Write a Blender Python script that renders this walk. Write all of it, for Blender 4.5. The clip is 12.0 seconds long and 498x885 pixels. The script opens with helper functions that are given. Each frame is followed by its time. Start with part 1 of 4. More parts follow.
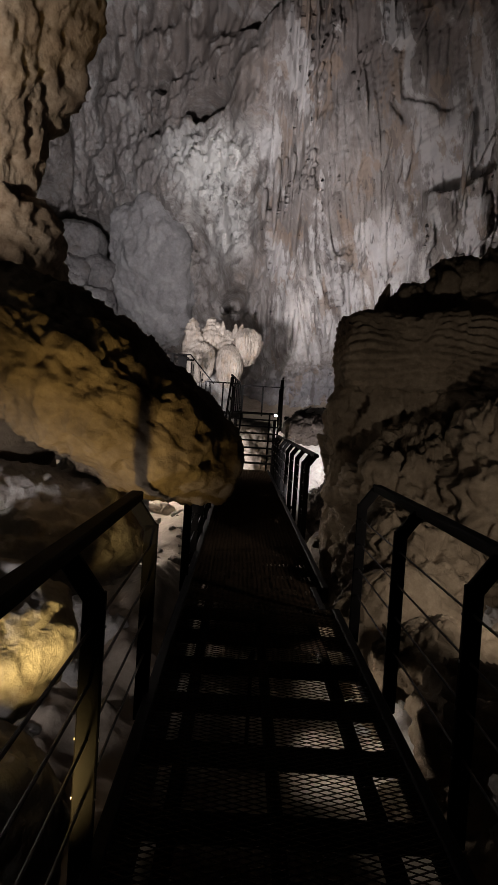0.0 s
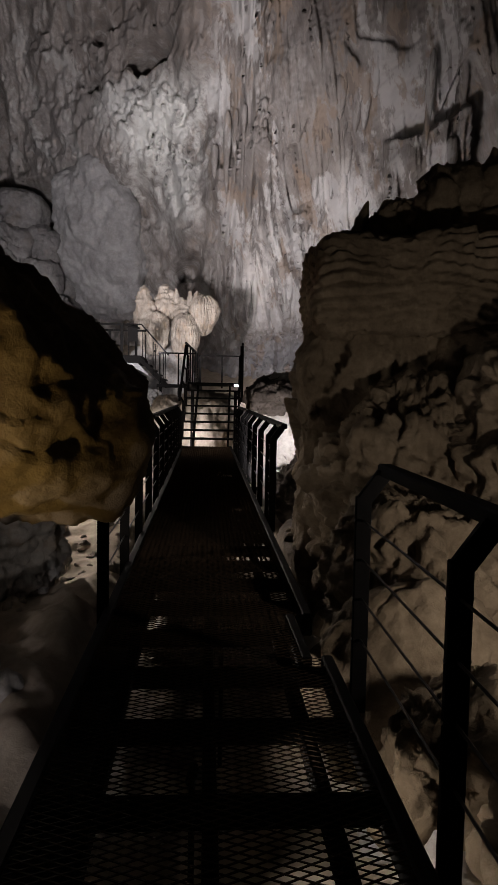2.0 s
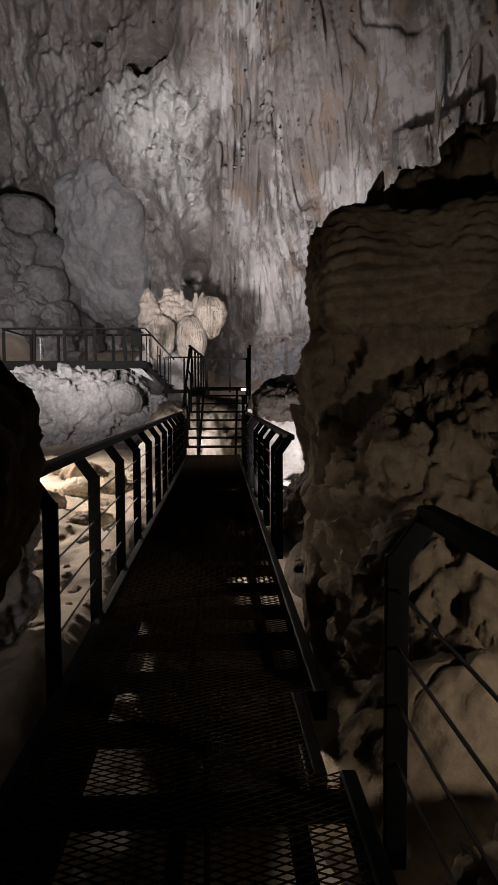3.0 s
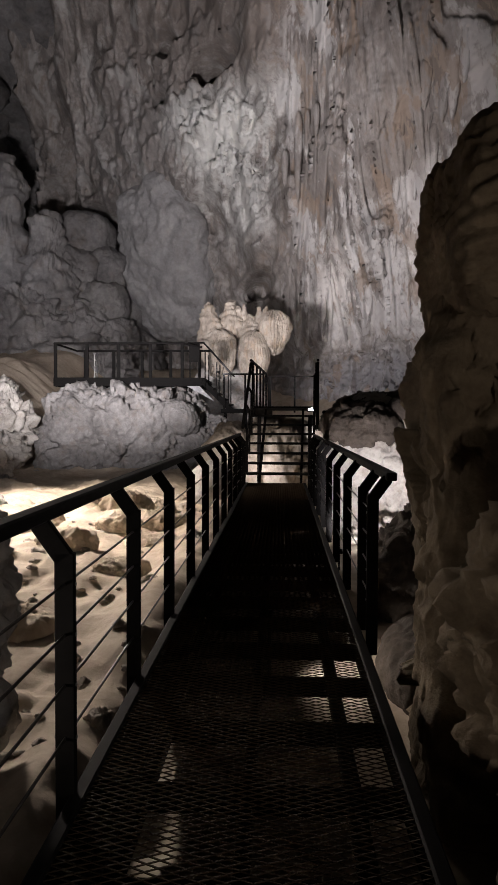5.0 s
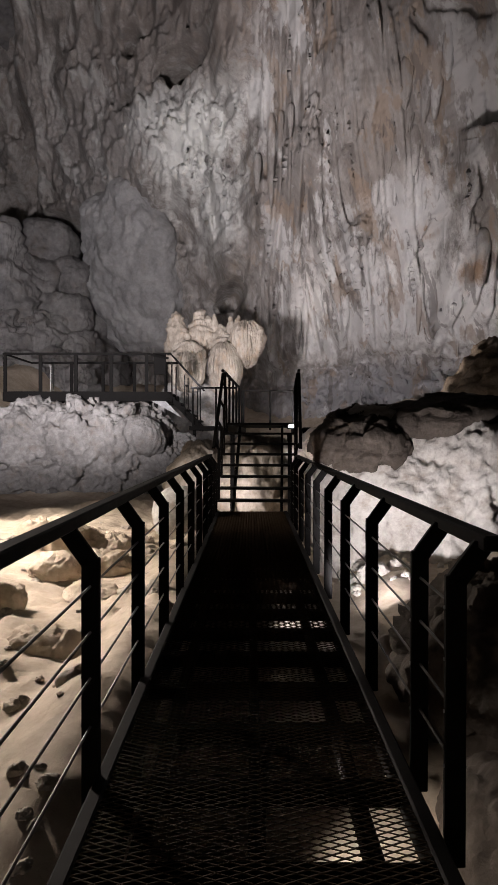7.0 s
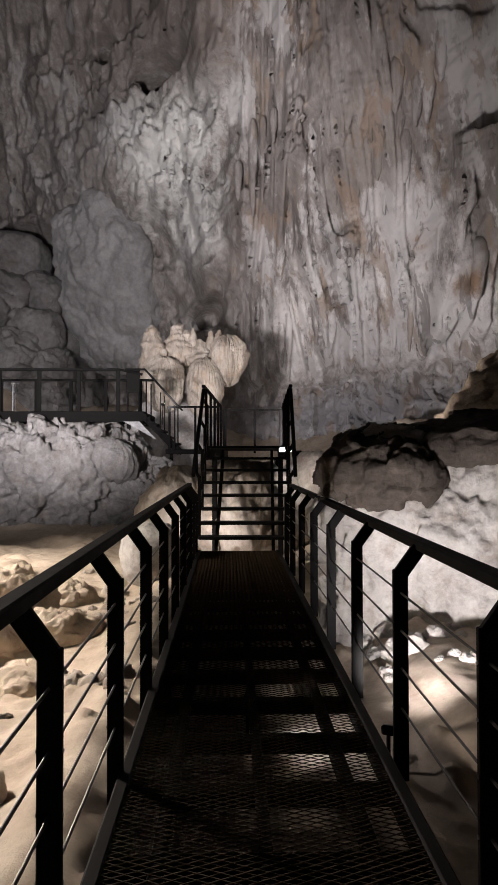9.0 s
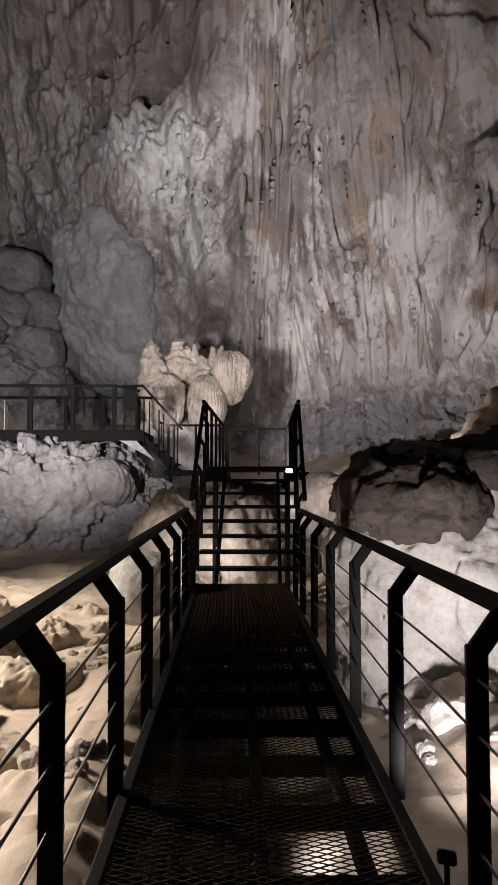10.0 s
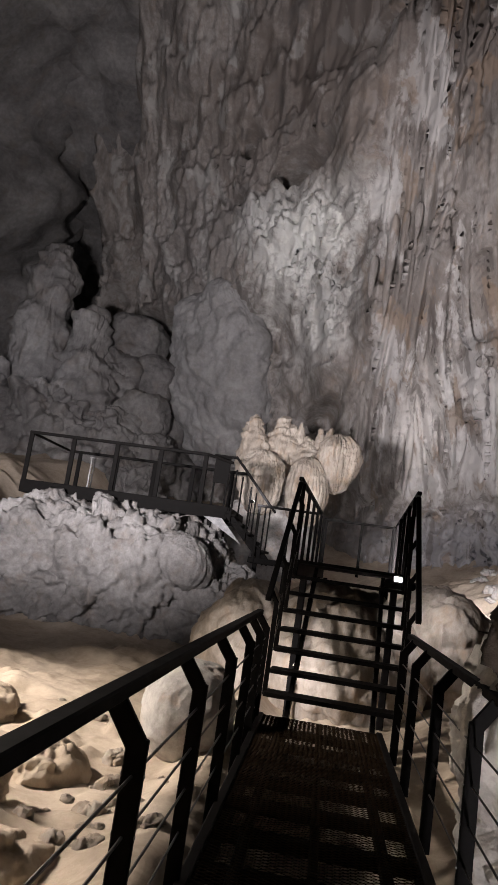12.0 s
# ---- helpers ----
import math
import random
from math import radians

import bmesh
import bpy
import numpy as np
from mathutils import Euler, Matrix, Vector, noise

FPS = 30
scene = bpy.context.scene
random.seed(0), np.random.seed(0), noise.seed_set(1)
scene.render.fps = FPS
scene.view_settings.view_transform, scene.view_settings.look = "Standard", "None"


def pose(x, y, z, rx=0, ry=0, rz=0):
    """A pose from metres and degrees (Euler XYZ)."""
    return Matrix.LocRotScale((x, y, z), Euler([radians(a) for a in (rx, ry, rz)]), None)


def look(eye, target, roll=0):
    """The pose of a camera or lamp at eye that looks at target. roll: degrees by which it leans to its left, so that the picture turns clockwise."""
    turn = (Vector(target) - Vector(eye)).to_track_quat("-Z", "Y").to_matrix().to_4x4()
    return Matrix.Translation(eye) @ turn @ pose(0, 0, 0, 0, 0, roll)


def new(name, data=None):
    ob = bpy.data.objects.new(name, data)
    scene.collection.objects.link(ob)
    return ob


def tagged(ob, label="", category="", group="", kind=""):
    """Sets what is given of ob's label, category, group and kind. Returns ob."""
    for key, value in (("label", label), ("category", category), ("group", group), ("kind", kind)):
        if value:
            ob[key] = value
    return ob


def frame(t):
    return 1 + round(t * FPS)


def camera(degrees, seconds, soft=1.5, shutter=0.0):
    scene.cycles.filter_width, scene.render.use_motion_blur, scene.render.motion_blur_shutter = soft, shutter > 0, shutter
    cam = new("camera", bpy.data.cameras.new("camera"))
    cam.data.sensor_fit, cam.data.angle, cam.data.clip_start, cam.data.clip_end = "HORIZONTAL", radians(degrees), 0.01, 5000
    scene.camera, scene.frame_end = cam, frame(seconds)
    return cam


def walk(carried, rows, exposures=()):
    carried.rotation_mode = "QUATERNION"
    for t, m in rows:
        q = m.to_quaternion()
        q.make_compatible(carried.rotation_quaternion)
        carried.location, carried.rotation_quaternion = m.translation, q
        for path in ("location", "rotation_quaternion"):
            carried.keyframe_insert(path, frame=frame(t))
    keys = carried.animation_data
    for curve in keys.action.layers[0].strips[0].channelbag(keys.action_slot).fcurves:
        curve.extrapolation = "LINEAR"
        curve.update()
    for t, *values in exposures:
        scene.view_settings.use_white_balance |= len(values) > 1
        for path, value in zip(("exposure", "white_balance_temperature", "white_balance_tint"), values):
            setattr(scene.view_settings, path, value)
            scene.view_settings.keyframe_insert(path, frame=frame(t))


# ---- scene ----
cam = camera(38.9, 12.0)
PATH = [
    (0, (-0.222, -2.074, 1.444), (-0.197, -0.075, 1.373), 3.7),
    (0.5, (-0.103, -1.621, 1.364), (-0.02, 0.376, 1.278), 3.9),
    (1, (-0.084, -1.125, 1.329), (0.102, 0.862, 1.205), 2.9),
    (1.5, (0.001, -0.593, 1.326), (0.173, 1.393, 1.163), 1.8),
    (2, (-0.032, -0.141, 1.324), (0.092, 1.851, 1.187), 1.1),
    (2.5, (0.119, 0.35, 1.361), (0.228, 2.343, 1.228), 0.2),
    (3, (0.143, 0.868, 1.359), (0.228, 2.862, 1.23), -0.3),
    (4.8, (0.153, 2.665, 1.364), (0.099, 4.663, 1.29), 0.2),
    (5, (0.115, 2.874, 1.349), (0.024, 4.87, 1.279), 0.2),
    (5.5, (0.026, 3.359, 1.366), (-0.066, 5.356, 1.318), -0.1),
    (6, (0.038, 3.866, 1.375), (-0.042, 5.864, 1.338), -0.3),
    (6.5, (-0.026, 4.347, 1.373), (-0.076, 6.346, 1.338), -0.2),
    (7, (-0.017, 4.867, 1.351), (-0.023, 6.867, 1.332), 0.1),
    (9, (-0.133, 6.75, 1.414), (-0.078, 8.749, 1.456), -0.1),
    (9.5, (-0.112, 7.288, 1.423), (-0.075, 9.286, 1.492), -0.4),
    (10, (-0.112, 7.811, 1.417), (-0.067, 9.807, 1.52), -0.0),
    (10.5, (-0.013, 8.403, 1.452), (0.053, 10.397, 1.598), 0.8),
    (11, (-0.073, 8.94, 1.451), (-0.028, 10.927, 1.675), 2.5),
    (11.5, (-0.053, 9.488, 1.467), (-0.062, 11.456, 1.823), 7.3),
    (12, (-0.122, 9.924, 1.464), (-0.382, 11.879, 1.801), 8.4),
]
walk(cam, [(t, look(eye, target, roll)) for t, eye, target, roll in PATH])

# ---------------------------------------------------------------- world and lamps
world = bpy.data.worlds.new("cave_air")
scene.world = world
world.use_nodes = True
world.node_tree.nodes["Background"].inputs[0].default_value = (0.75, 0.78, 0.9, 1)
world.node_tree.nodes["Background"].inputs[1].default_value = 0.006


def spot(name, eye, target, watts, colour, angle=100, blend=0.8, radius=0.12):
    data = bpy.data.lights.new(name, "SPOT")
    data.energy, data.color, data.spot_size, data.spot_blend, data.shadow_soft_size = watts, colour, radians(angle), blend, radius
    ob = new(name, data)
    ob.matrix_world = look(eye, target)
    return ob


WARM, NEUTRAL, COOL = (1.0, 0.87, 0.77), (1.0, 0.93, 0.955), (0.93, 0.92, 1.0)
# (eye, target, watts, colour, cone, radius): the show-cave floodlights and two added fills
FLOODS = [
    ("flood_wall", (-4.5, 12.4, 2.1), (-6.3, 38, 13.8), 15600, NEUTRAL, 78, 0.35),
    ("flood_wall_right", (1.45, 22.6, 1.55), (6.6, 32, 6.2), 2000, NEUTRAL, 142, 0.10),
    ("flood_link", (-1.75, 24.3, 2.75), (1.0, 36, 5.5), 90, COOL, 100, 0.08),
    ("flood_right_rock", (0.82, 10.9, -0.10), (2.1, 13.9, 1.15), 330, NEUTRAL, 84, 0.05),
    ("flood_sand", (-5.6, 15.0, 3.4), (-3.4, 11.8, -0.4), 4200, WARM, 71, 0.35),
    ("flood_sand_far", (-6.3, 15.6, 3.2), (-3.1, 16.6, -0.6), 2500, WARM, 84, 0.3),
    ("flood_platform_rock", (-5.9, 15.2, 0.5), (-4.6, 24, 0.4), 45, COOL, 50, 0.10),
    ("flood_stair", (-0.9, 18.6, -0.1), (0.0, 21, 0.5), 80, NEUTRAL, 140, 0.06),
    ("flood_landing", (0.98, 19.3, 1.50), (1.9, 20.9, 0.7), 60, NEUTRAL, 120, 0.05),
    ("flood_grating", (0.16, 7.9, -0.12), (0.80, 7.8, -0.38), 20, WARM, 116, 0.04),
    ("flood_grating_start", (0.06, 2.35, -0.12), (0.70, 2.3, -0.38), 18, WARM, 118, 0.04),
    ("flood_grating_notch", (0.20, 3.75, -0.12), (0.80, 3.75, -0.36), 9, WARM, 118, 0.04),
    ("flood_grating_far", (0.10, 11.2, -0.12), (0.75, 11.1, -0.36), 11, NEUTRAL, 116, 0.04),
    ("flood_right_start", (1.85, 2.0, 0.60), (1.9, 5.6, 0.9), 72, WARM, 140, 0.06),
    # added fill, no known lamp: brightens the tall rock's left face
    ("fill_tall_rock", (-1.45, 4.9, 0.35), (1.05, 6.5, 1.3), 26, WARM, 90, 0.06),
    ("flood_left_rock", (-2.1, -0.7, 0.40), (-1.45, 1.7, 0.50), 140, NEUTRAL, 54, 0.06),
    # added yellow fill without a known source, to tint the boulder's front
    ("fill_boulder", (-0.78, -0.30, -0.02), (-0.92, 2.1, 1.75), 130, (1.0, 0.68, 0.24), 46, 0.08),
    ("flood_column", (-2.2, 0.5, 2.3), (-2.3, 3.5, 4.3), 190, WARM, 74, 0.06),
    ("flood_bank", (-10.6, 24.6, 3.2), (-9.2, 27.5, 0.8), 300, NEUTRAL, 100, 0.15),
    ("flood_recess", (-15.4, 37.6, 9.3), (-13.6, 43, 11.5), 110, COOL, 130, 0.12),
    ("flood_recess_deep", (-16.5, 47.5, 3.0), (-18, 57, 13), 2600, COOL, 140, 0.2),
]
for lamp_name, lamp_eye, lamp_target, watts, colour, cone, radius in FLOODS:
    spot(lamp_name, lamp_eye, lamp_target, watts, colour, cone, 0.9, radius)

# ---------------------------------------------------------------- noise in bulk
RNG = np.random.default_rng(7)
PERM = np.tile(RNG.permutation(256), 3)
GRAD = RNG.normal(size=(256, 3))
GRAD /= np.linalg.norm(GRAD, axis=1)[:, None]


def perlin(p):
    i = np.floor(p).astype(np.int64)
    f = p - i
    i &= 255
    u = f * f * f * (f * (f * 6 - 15) + 10)
    total = 0
    for dx in (0, 1):
        for dy in (0, 1):
            for dz in (0, 1):
                h = PERM[PERM[PERM[i[:, 0] + dx] + i[:, 1] + dy] + i[:, 2] + dz]
                dot = ((f - (dx, dy, dz)) * GRAD[h]).sum(1)
                w = (u[:, 0] if dx else 1 - u[:, 0]) * (u[:, 1] if dy else 1 - u[:, 1]) * (u[:, 2] if dz else 1 - u[:, 2])
                total = total + dot * w
    return total * 1.5


def fbm(p, octaves=4, gain=0.5):
    total, a = 0, 1.0
    for k in range(octaves):
        total = total + a * perlin(p + 17.3 * k)
        p, a = p * 2.03, a * gain
    return total


def ridged(p, octaves=3, gain=0.5):
    total, a = 0, 1.0
    for k in range(octaves):
        total = total + a * (1 - 2 * np.abs(perlin(p + 31.7 * k)))
        p, a = p * 2.1, a * gain
    return total


def cells(p):
    """Distance to the nearest cell border, for cracks and facets."""
    i = np.floor(p).astype(np.int64)
    f = p - i
    d1 = np.full(len(p), 9.0)
    d2 = np.full(len(p), 9.0)
    for dx in (-1, 0, 1):
        for dy in (-1, 0, 1):
            for dz in (-1, 0, 1):
                c = (i + (dx, dy, dz)) & 255
                h = PERM[PERM[PERM[c[:, 0]] + c[:, 1]] + c[:, 2]]
                q = np.stack([PERM[h], PERM[h + 71], PERM[h + 143]], 1) / 256.0 + (dx, dy, dz)
                d = np.sqrt(((q - f) ** 2).sum(1))
                d2 = np.minimum(d2, np.maximum(d, d1))
                d1 = np.minimum(d1, d)
    return d1, d2 - d1


def cell_blocks(p):
    """A steady random level for each cell, for fractured blocks."""
    i = np.floor(p).astype(np.int64)
    f = p - i
    best, level = np.full(len(p), 9.0), np.zeros(len(p))
    for dx in (-1, 0, 1):
        for dy in (-1, 0, 1):
            for dz in (-1, 0, 1):
                c = (i + (dx, dy, dz)) & 255
                h = PERM[PERM[PERM[c[:, 0]] + c[:, 1]] + c[:, 2]]
                q = np.stack([PERM[h], PERM[h + 71], PERM[h + 143]], 1) / 256.0 + (dx, dy, dz)
                d = ((q - f) ** 2).sum(1)
                near = d < best
                tilt = ((q - f) * GRAD[h]).sum(1)
                level = np.where(near, PERM[h + 29] / 256.0 - 0.5 + 0.9 * tilt, level)
                best = np.minimum(best, d)
    return level


def smooth(a, b, v):
    s = np.clip((v - a) / (b - a), 0, 1)
    return s * s * (3 - 2 * s)


def bump_at(x, z, cx, cz, rx, rz):
    return np.exp(-(((x - cx) / rx) ** 2 + ((z - cz) / rz) ** 2))


# ---------------------------------------------------------------- materials
def nodes_of(name):
    m = bpy.data.materials.new(name)
    m.use_nodes = True
    return m, m.node_tree.nodes, m.node_tree.links, m.node_tree.nodes["Principled BSDF"]


def rock_material(name, dark, mid, light, stain, lo=0.33, hi=0.68, rough=0.85, stretch=(1, 1, 1), scale=1.0, stain_amount=0.5, bump=0.5, gloss=0.25):
    """Limestone: three tones at two scales, coloured stains, pits and grain."""
    m, n, l, b = nodes_of(name)
    geo = n.new("ShaderNodeNewGeometry")
    mapping = n.new("ShaderNodeMapping")
    mapping.inputs["Scale"].default_value = [s * scale for s in stretch]
    l.new(geo.outputs["Position"], mapping.inputs["Vector"])

    def tex(size, detail=6, rough_=0.6, vec=mapping):
        t = n.new("ShaderNodeTexNoise")
        t.inputs["Scale"].default_value, t.inputs["Detail"].default_value, t.inputs["Roughness"].default_value = size, detail, rough_
        l.new(vec.outputs[0], t.inputs["Vector"])
        return t

    big, fine, spots = tex(0.9), tex(7, 8, 0.7), tex(2.3, 5, 0.65)
    ramp = n.new("ShaderNodeValToRGB")
    ramp.color_ramp.elements[0].position, ramp.color_ramp.elements[0].color = lo, (*dark, 1)
    ramp.color_ramp.elements[1].position, ramp.color_ramp.elements[1].color = hi, (*light, 1)
    e = ramp.color_ramp.elements.new(0.5)
    e.color = (*mid, 1)
    mix0 = n.new("ShaderNodeMix")
    mix0.inputs["Factor"].default_value = 0.42
    l.new(big.outputs["Fac"], mix0.inputs["A"])
    l.new(fine.outputs["Fac"], mix0.inputs["B"])
    l.new(mix0.outputs["Result"], ramp.inputs["Fac"])
    sramp = n.new("ShaderNodeValToRGB")
    sramp.color_ramp.elements[0].position, sramp.color_ramp.elements[1].position = 0.52, 0.68
    sramp.color_ramp.elements[1].color = (stain_amount, stain_amount, stain_amount, 1)
    l.new(spots.outputs["Fac"], sramp.inputs["Fac"])
    mix = n.new("ShaderNodeMix")
    mix.data_type = "RGBA"
    l.new(sramp.outputs["Color"], mix.inputs[0])
    l.new(ramp.outputs["Color"], mix.inputs[6])
    mix.inputs[7].default_value = (*stain, 1)
    l.new(mix.outputs[2], b.inputs["Base Color"])
    b.inputs["Roughness"].default_value = rough
    b.inputs["Specular IOR Level"].default_value = gloss
    grain = tex(22, 6, 0.7, geo_map(n, l, geo))
    vor = n.new("ShaderNodeTexVoronoi")
    vor.feature, vor.inputs["Scale"].default_value = "F1", 9
    l.new(mapping.outputs[0], vor.inputs["Vector"])
    add = n.new("ShaderNodeMath")
    add.operation = "MULTIPLY_ADD"
    l.new(vor.outputs["Distance"], add.inputs[0])
    add.inputs[1].default_value = 0.35
    l.new(grain.outputs["Fac"], add.inputs[2])
    bp = n.new("ShaderNodeBump")
    bp.inputs["Strength"].default_value, bp.inputs["Distance"].default_value = bump, 0.05 / scale
    l.new(add.outputs[0], bp.inputs["Height"])
    l.new(bp.outputs[0], b.inputs["Normal"])
    return m


def add_patches(m, patches):
    """Pale or dark patches with ragged rims on the great wall: (x, z, width, height, colour, strength)."""
    n, l = m.node_tree.nodes, m.node_tree.links
    b = n["Principled BSDF"]
    geo = n.new("ShaderNodeNewGeometry")
    noise_ = n.new("ShaderNodeTexNoise")
    noise_.inputs["Scale"].default_value, noise_.inputs["Detail"].default_value, noise_.inputs["Roughness"].default_value = 1.3, 7, 0.72
    l.new(geo.outputs["Position"], noise_.inputs["Vector"])
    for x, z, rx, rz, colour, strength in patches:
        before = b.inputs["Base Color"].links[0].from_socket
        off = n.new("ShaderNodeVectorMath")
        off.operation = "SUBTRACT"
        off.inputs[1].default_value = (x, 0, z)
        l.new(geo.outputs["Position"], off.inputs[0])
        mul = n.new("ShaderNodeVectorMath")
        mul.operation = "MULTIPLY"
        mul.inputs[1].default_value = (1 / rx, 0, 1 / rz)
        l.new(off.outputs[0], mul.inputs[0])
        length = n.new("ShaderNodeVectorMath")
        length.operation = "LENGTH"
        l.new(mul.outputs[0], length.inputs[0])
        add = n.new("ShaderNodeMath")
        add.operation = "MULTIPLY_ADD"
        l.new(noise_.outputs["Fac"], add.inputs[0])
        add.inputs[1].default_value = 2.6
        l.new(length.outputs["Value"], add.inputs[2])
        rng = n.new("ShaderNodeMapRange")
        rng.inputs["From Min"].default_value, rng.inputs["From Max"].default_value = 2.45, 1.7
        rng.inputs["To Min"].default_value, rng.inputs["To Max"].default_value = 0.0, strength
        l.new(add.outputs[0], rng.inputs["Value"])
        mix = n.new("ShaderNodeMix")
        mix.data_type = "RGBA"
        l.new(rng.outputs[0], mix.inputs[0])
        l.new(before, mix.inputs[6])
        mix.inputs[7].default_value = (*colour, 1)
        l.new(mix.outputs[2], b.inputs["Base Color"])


def add_minerals(m, layers):
    """Crisp-edged mineral crusts and streaks: (scale xyz, offset, threshold, softness, colour, strength, x from, x to)."""
    n, l = m.node_tree.nodes, m.node_tree.links
    b = n["Principled BSDF"]
    geo = n.new("ShaderNodeNewGeometry")
    sep = n.new("ShaderNodeSeparateXYZ")
    l.new(geo.outputs["Position"], sep.inputs[0])
    for scale, offset, edge, soft, colour, strength, x0, x1 in layers:
        before = b.inputs["Base Color"].links[0].from_socket
        mapping = n.new("ShaderNodeMapping")
        mapping.inputs["Scale"].default_value = scale
        mapping.inputs["Location"].default_value = (offset, offset * 1.7, offset * 0.6)
        l.new(geo.outputs["Position"], mapping.inputs["Vector"])
        t = n.new("ShaderNodeTexNoise")
        t.inputs["Scale"].default_value, t.inputs["Detail"].default_value, t.inputs["Roughness"].default_value = 1.0, 7, 0.62
        l.new(mapping.outputs[0], t.inputs["Vector"])
        rng = n.new("ShaderNodeMapRange")
        rng.inputs["From Min"].default_value, rng.inputs["From Max"].default_value = edge, edge + soft
        rng.inputs["To Max"].default_value = strength
        l.new(t.outputs["Fac"], rng.inputs["Value"])
        gate = n.new("ShaderNodeMapRange")
        gate.inputs["From Min"].default_value, gate.inputs["From Max"].default_value = x0, x1
        l.new(sep.outputs["X"], gate.inputs["Value"])
        mul = n.new("ShaderNodeMath")
        mul.operation = "MULTIPLY"
        l.new(rng.outputs[0], mul.inputs[0])
        l.new(gate.outputs[0], mul.inputs[1])
        mix = n.new("ShaderNodeMix")
        mix.data_type = "RGBA"
        l.new(mul.outputs[0], mix.inputs[0])
        l.new(before, mix.inputs[6])
        mix.inputs[7].default_value = (*colour, 1)
        l.new(mix.outputs[2], b.inputs["Base Color"])


def geo_map(n, l, geo):
    v = n.new("ShaderNodeVectorMath")
    v.operation = "SCALE"
    v.inputs["Scale"].default_value = 1.0
    l.new(geo.outputs["Position"], v.inputs[0])
    return v


def plain(name, colour, rough, metal=0.0, emit=0.0, wear=0.3):
    m, n, l, b = nodes_of(name)
    t = n.new("ShaderNodeTexNoise")
    t.inputs["Scale"].default_value, t.inputs["Detail"].default_value = 14, 6
    co = n.new("ShaderNodeTexCoord")
    l.new(co.outputs["Object"], t.inputs["Vector"])
    ramp = n.new("ShaderNodeValToRGB")
    ramp.color_ramp.elements[0].position, ramp.color_ramp.elements[1].position = 0.35, 0.7
    ramp.color_ramp.elements[0].color = (*[c * (1 - wear) for c in colour], 1)
    ramp.color_ramp.elements[1].color = (*[min(1, c * (1 + wear)) for c in colour], 1)
    l.new(t.outputs["Fac"], ramp.inputs["Fac"])
    l.new(ramp.outputs["Color"], b.inputs["Base Color"])
    r = n.new("ShaderNodeMapRange")
    r.inputs["To Min"].default_value, r.inputs["To Max"].default_value = rough - 0.1, min(1, rough + 0.12)
    l.new(t.outputs["Fac"], r.inputs["Value"])
    l.new(r.outputs[0], b.inputs["Roughness"])
    b.inputs["Metallic"].default_value = metal
    if emit:
        b.inputs["Emission Color"].default_value = (1, 0.97, 0.92, 1)
        b.inputs["Emission Strength"].default_value = emit
    return m


WALL = rock_material("drapery_limestone", (0.17, 0.150, 0.138), (0.31, 0.285, 0.268), (0.49, 0.465, 0.445), (0.25, 0.18, 0.13), lo=0.36, hi=0.66, stretch=(1, 1, 0.22), scale=0.7, stain_amount=0.35, bump=0.6)
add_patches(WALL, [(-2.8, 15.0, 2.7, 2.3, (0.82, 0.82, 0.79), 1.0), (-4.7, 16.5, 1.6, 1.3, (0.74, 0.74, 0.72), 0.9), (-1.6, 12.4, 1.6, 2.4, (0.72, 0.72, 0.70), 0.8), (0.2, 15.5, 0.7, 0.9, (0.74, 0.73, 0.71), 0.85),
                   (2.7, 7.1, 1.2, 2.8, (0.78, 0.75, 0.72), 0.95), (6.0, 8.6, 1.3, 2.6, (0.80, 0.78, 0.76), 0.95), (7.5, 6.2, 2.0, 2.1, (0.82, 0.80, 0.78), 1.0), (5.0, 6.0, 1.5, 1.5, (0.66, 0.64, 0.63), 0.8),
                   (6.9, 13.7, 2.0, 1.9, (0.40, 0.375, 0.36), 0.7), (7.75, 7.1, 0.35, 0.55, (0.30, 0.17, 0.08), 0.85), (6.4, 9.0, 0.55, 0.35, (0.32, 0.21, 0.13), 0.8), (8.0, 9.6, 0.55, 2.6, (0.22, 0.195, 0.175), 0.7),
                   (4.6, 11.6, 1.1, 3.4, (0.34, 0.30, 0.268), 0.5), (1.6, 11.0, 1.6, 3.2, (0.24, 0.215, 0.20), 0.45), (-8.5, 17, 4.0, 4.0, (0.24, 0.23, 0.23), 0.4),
                   # hanging lobe, broad darker brown along the wall's top, grey foot
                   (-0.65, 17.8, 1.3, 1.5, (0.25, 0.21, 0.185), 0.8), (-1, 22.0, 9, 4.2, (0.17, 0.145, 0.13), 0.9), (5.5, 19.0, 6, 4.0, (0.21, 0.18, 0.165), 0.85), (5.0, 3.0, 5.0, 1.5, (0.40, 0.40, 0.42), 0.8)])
add_minerals(WALL, [((0.42, 0.42, 0.22), 3.0, 0.525, 0.03, (0.66, 0.645, 0.635), 0.7, -1.0, 1.5), ((0.8, 0.8, 0.30), 11.0, 0.555, 0.04, (0.33, 0.245, 0.18), 0.6, -2.0, 1.5),
                    ((1.5, 1.5, 0.09), 21.0, 0.565, 0.04, (0.17, 0.15, 0.138), 0.6, -3.0, 0.5), ((0.6, 0.6, 0.45), 31.0, 0.55, 0.06, (0.52, 0.515, 0.50), 0.5, 2.0, -4.0),
                    ((0.7, 0.7, 0.5), 41.0, 0.58, 0.04, (0.16, 0.15, 0.145), 0.55, 3.0, -3.0)])
SLAB = rock_material("smooth_grey_limestone", (0.22, 0.215, 0.215), (0.33, 0.325, 0.325), (0.44, 0.435, 0.43), (0.24, 0.22, 0.21), scale=0.8, stain_amount=0.4, bump=0.3)
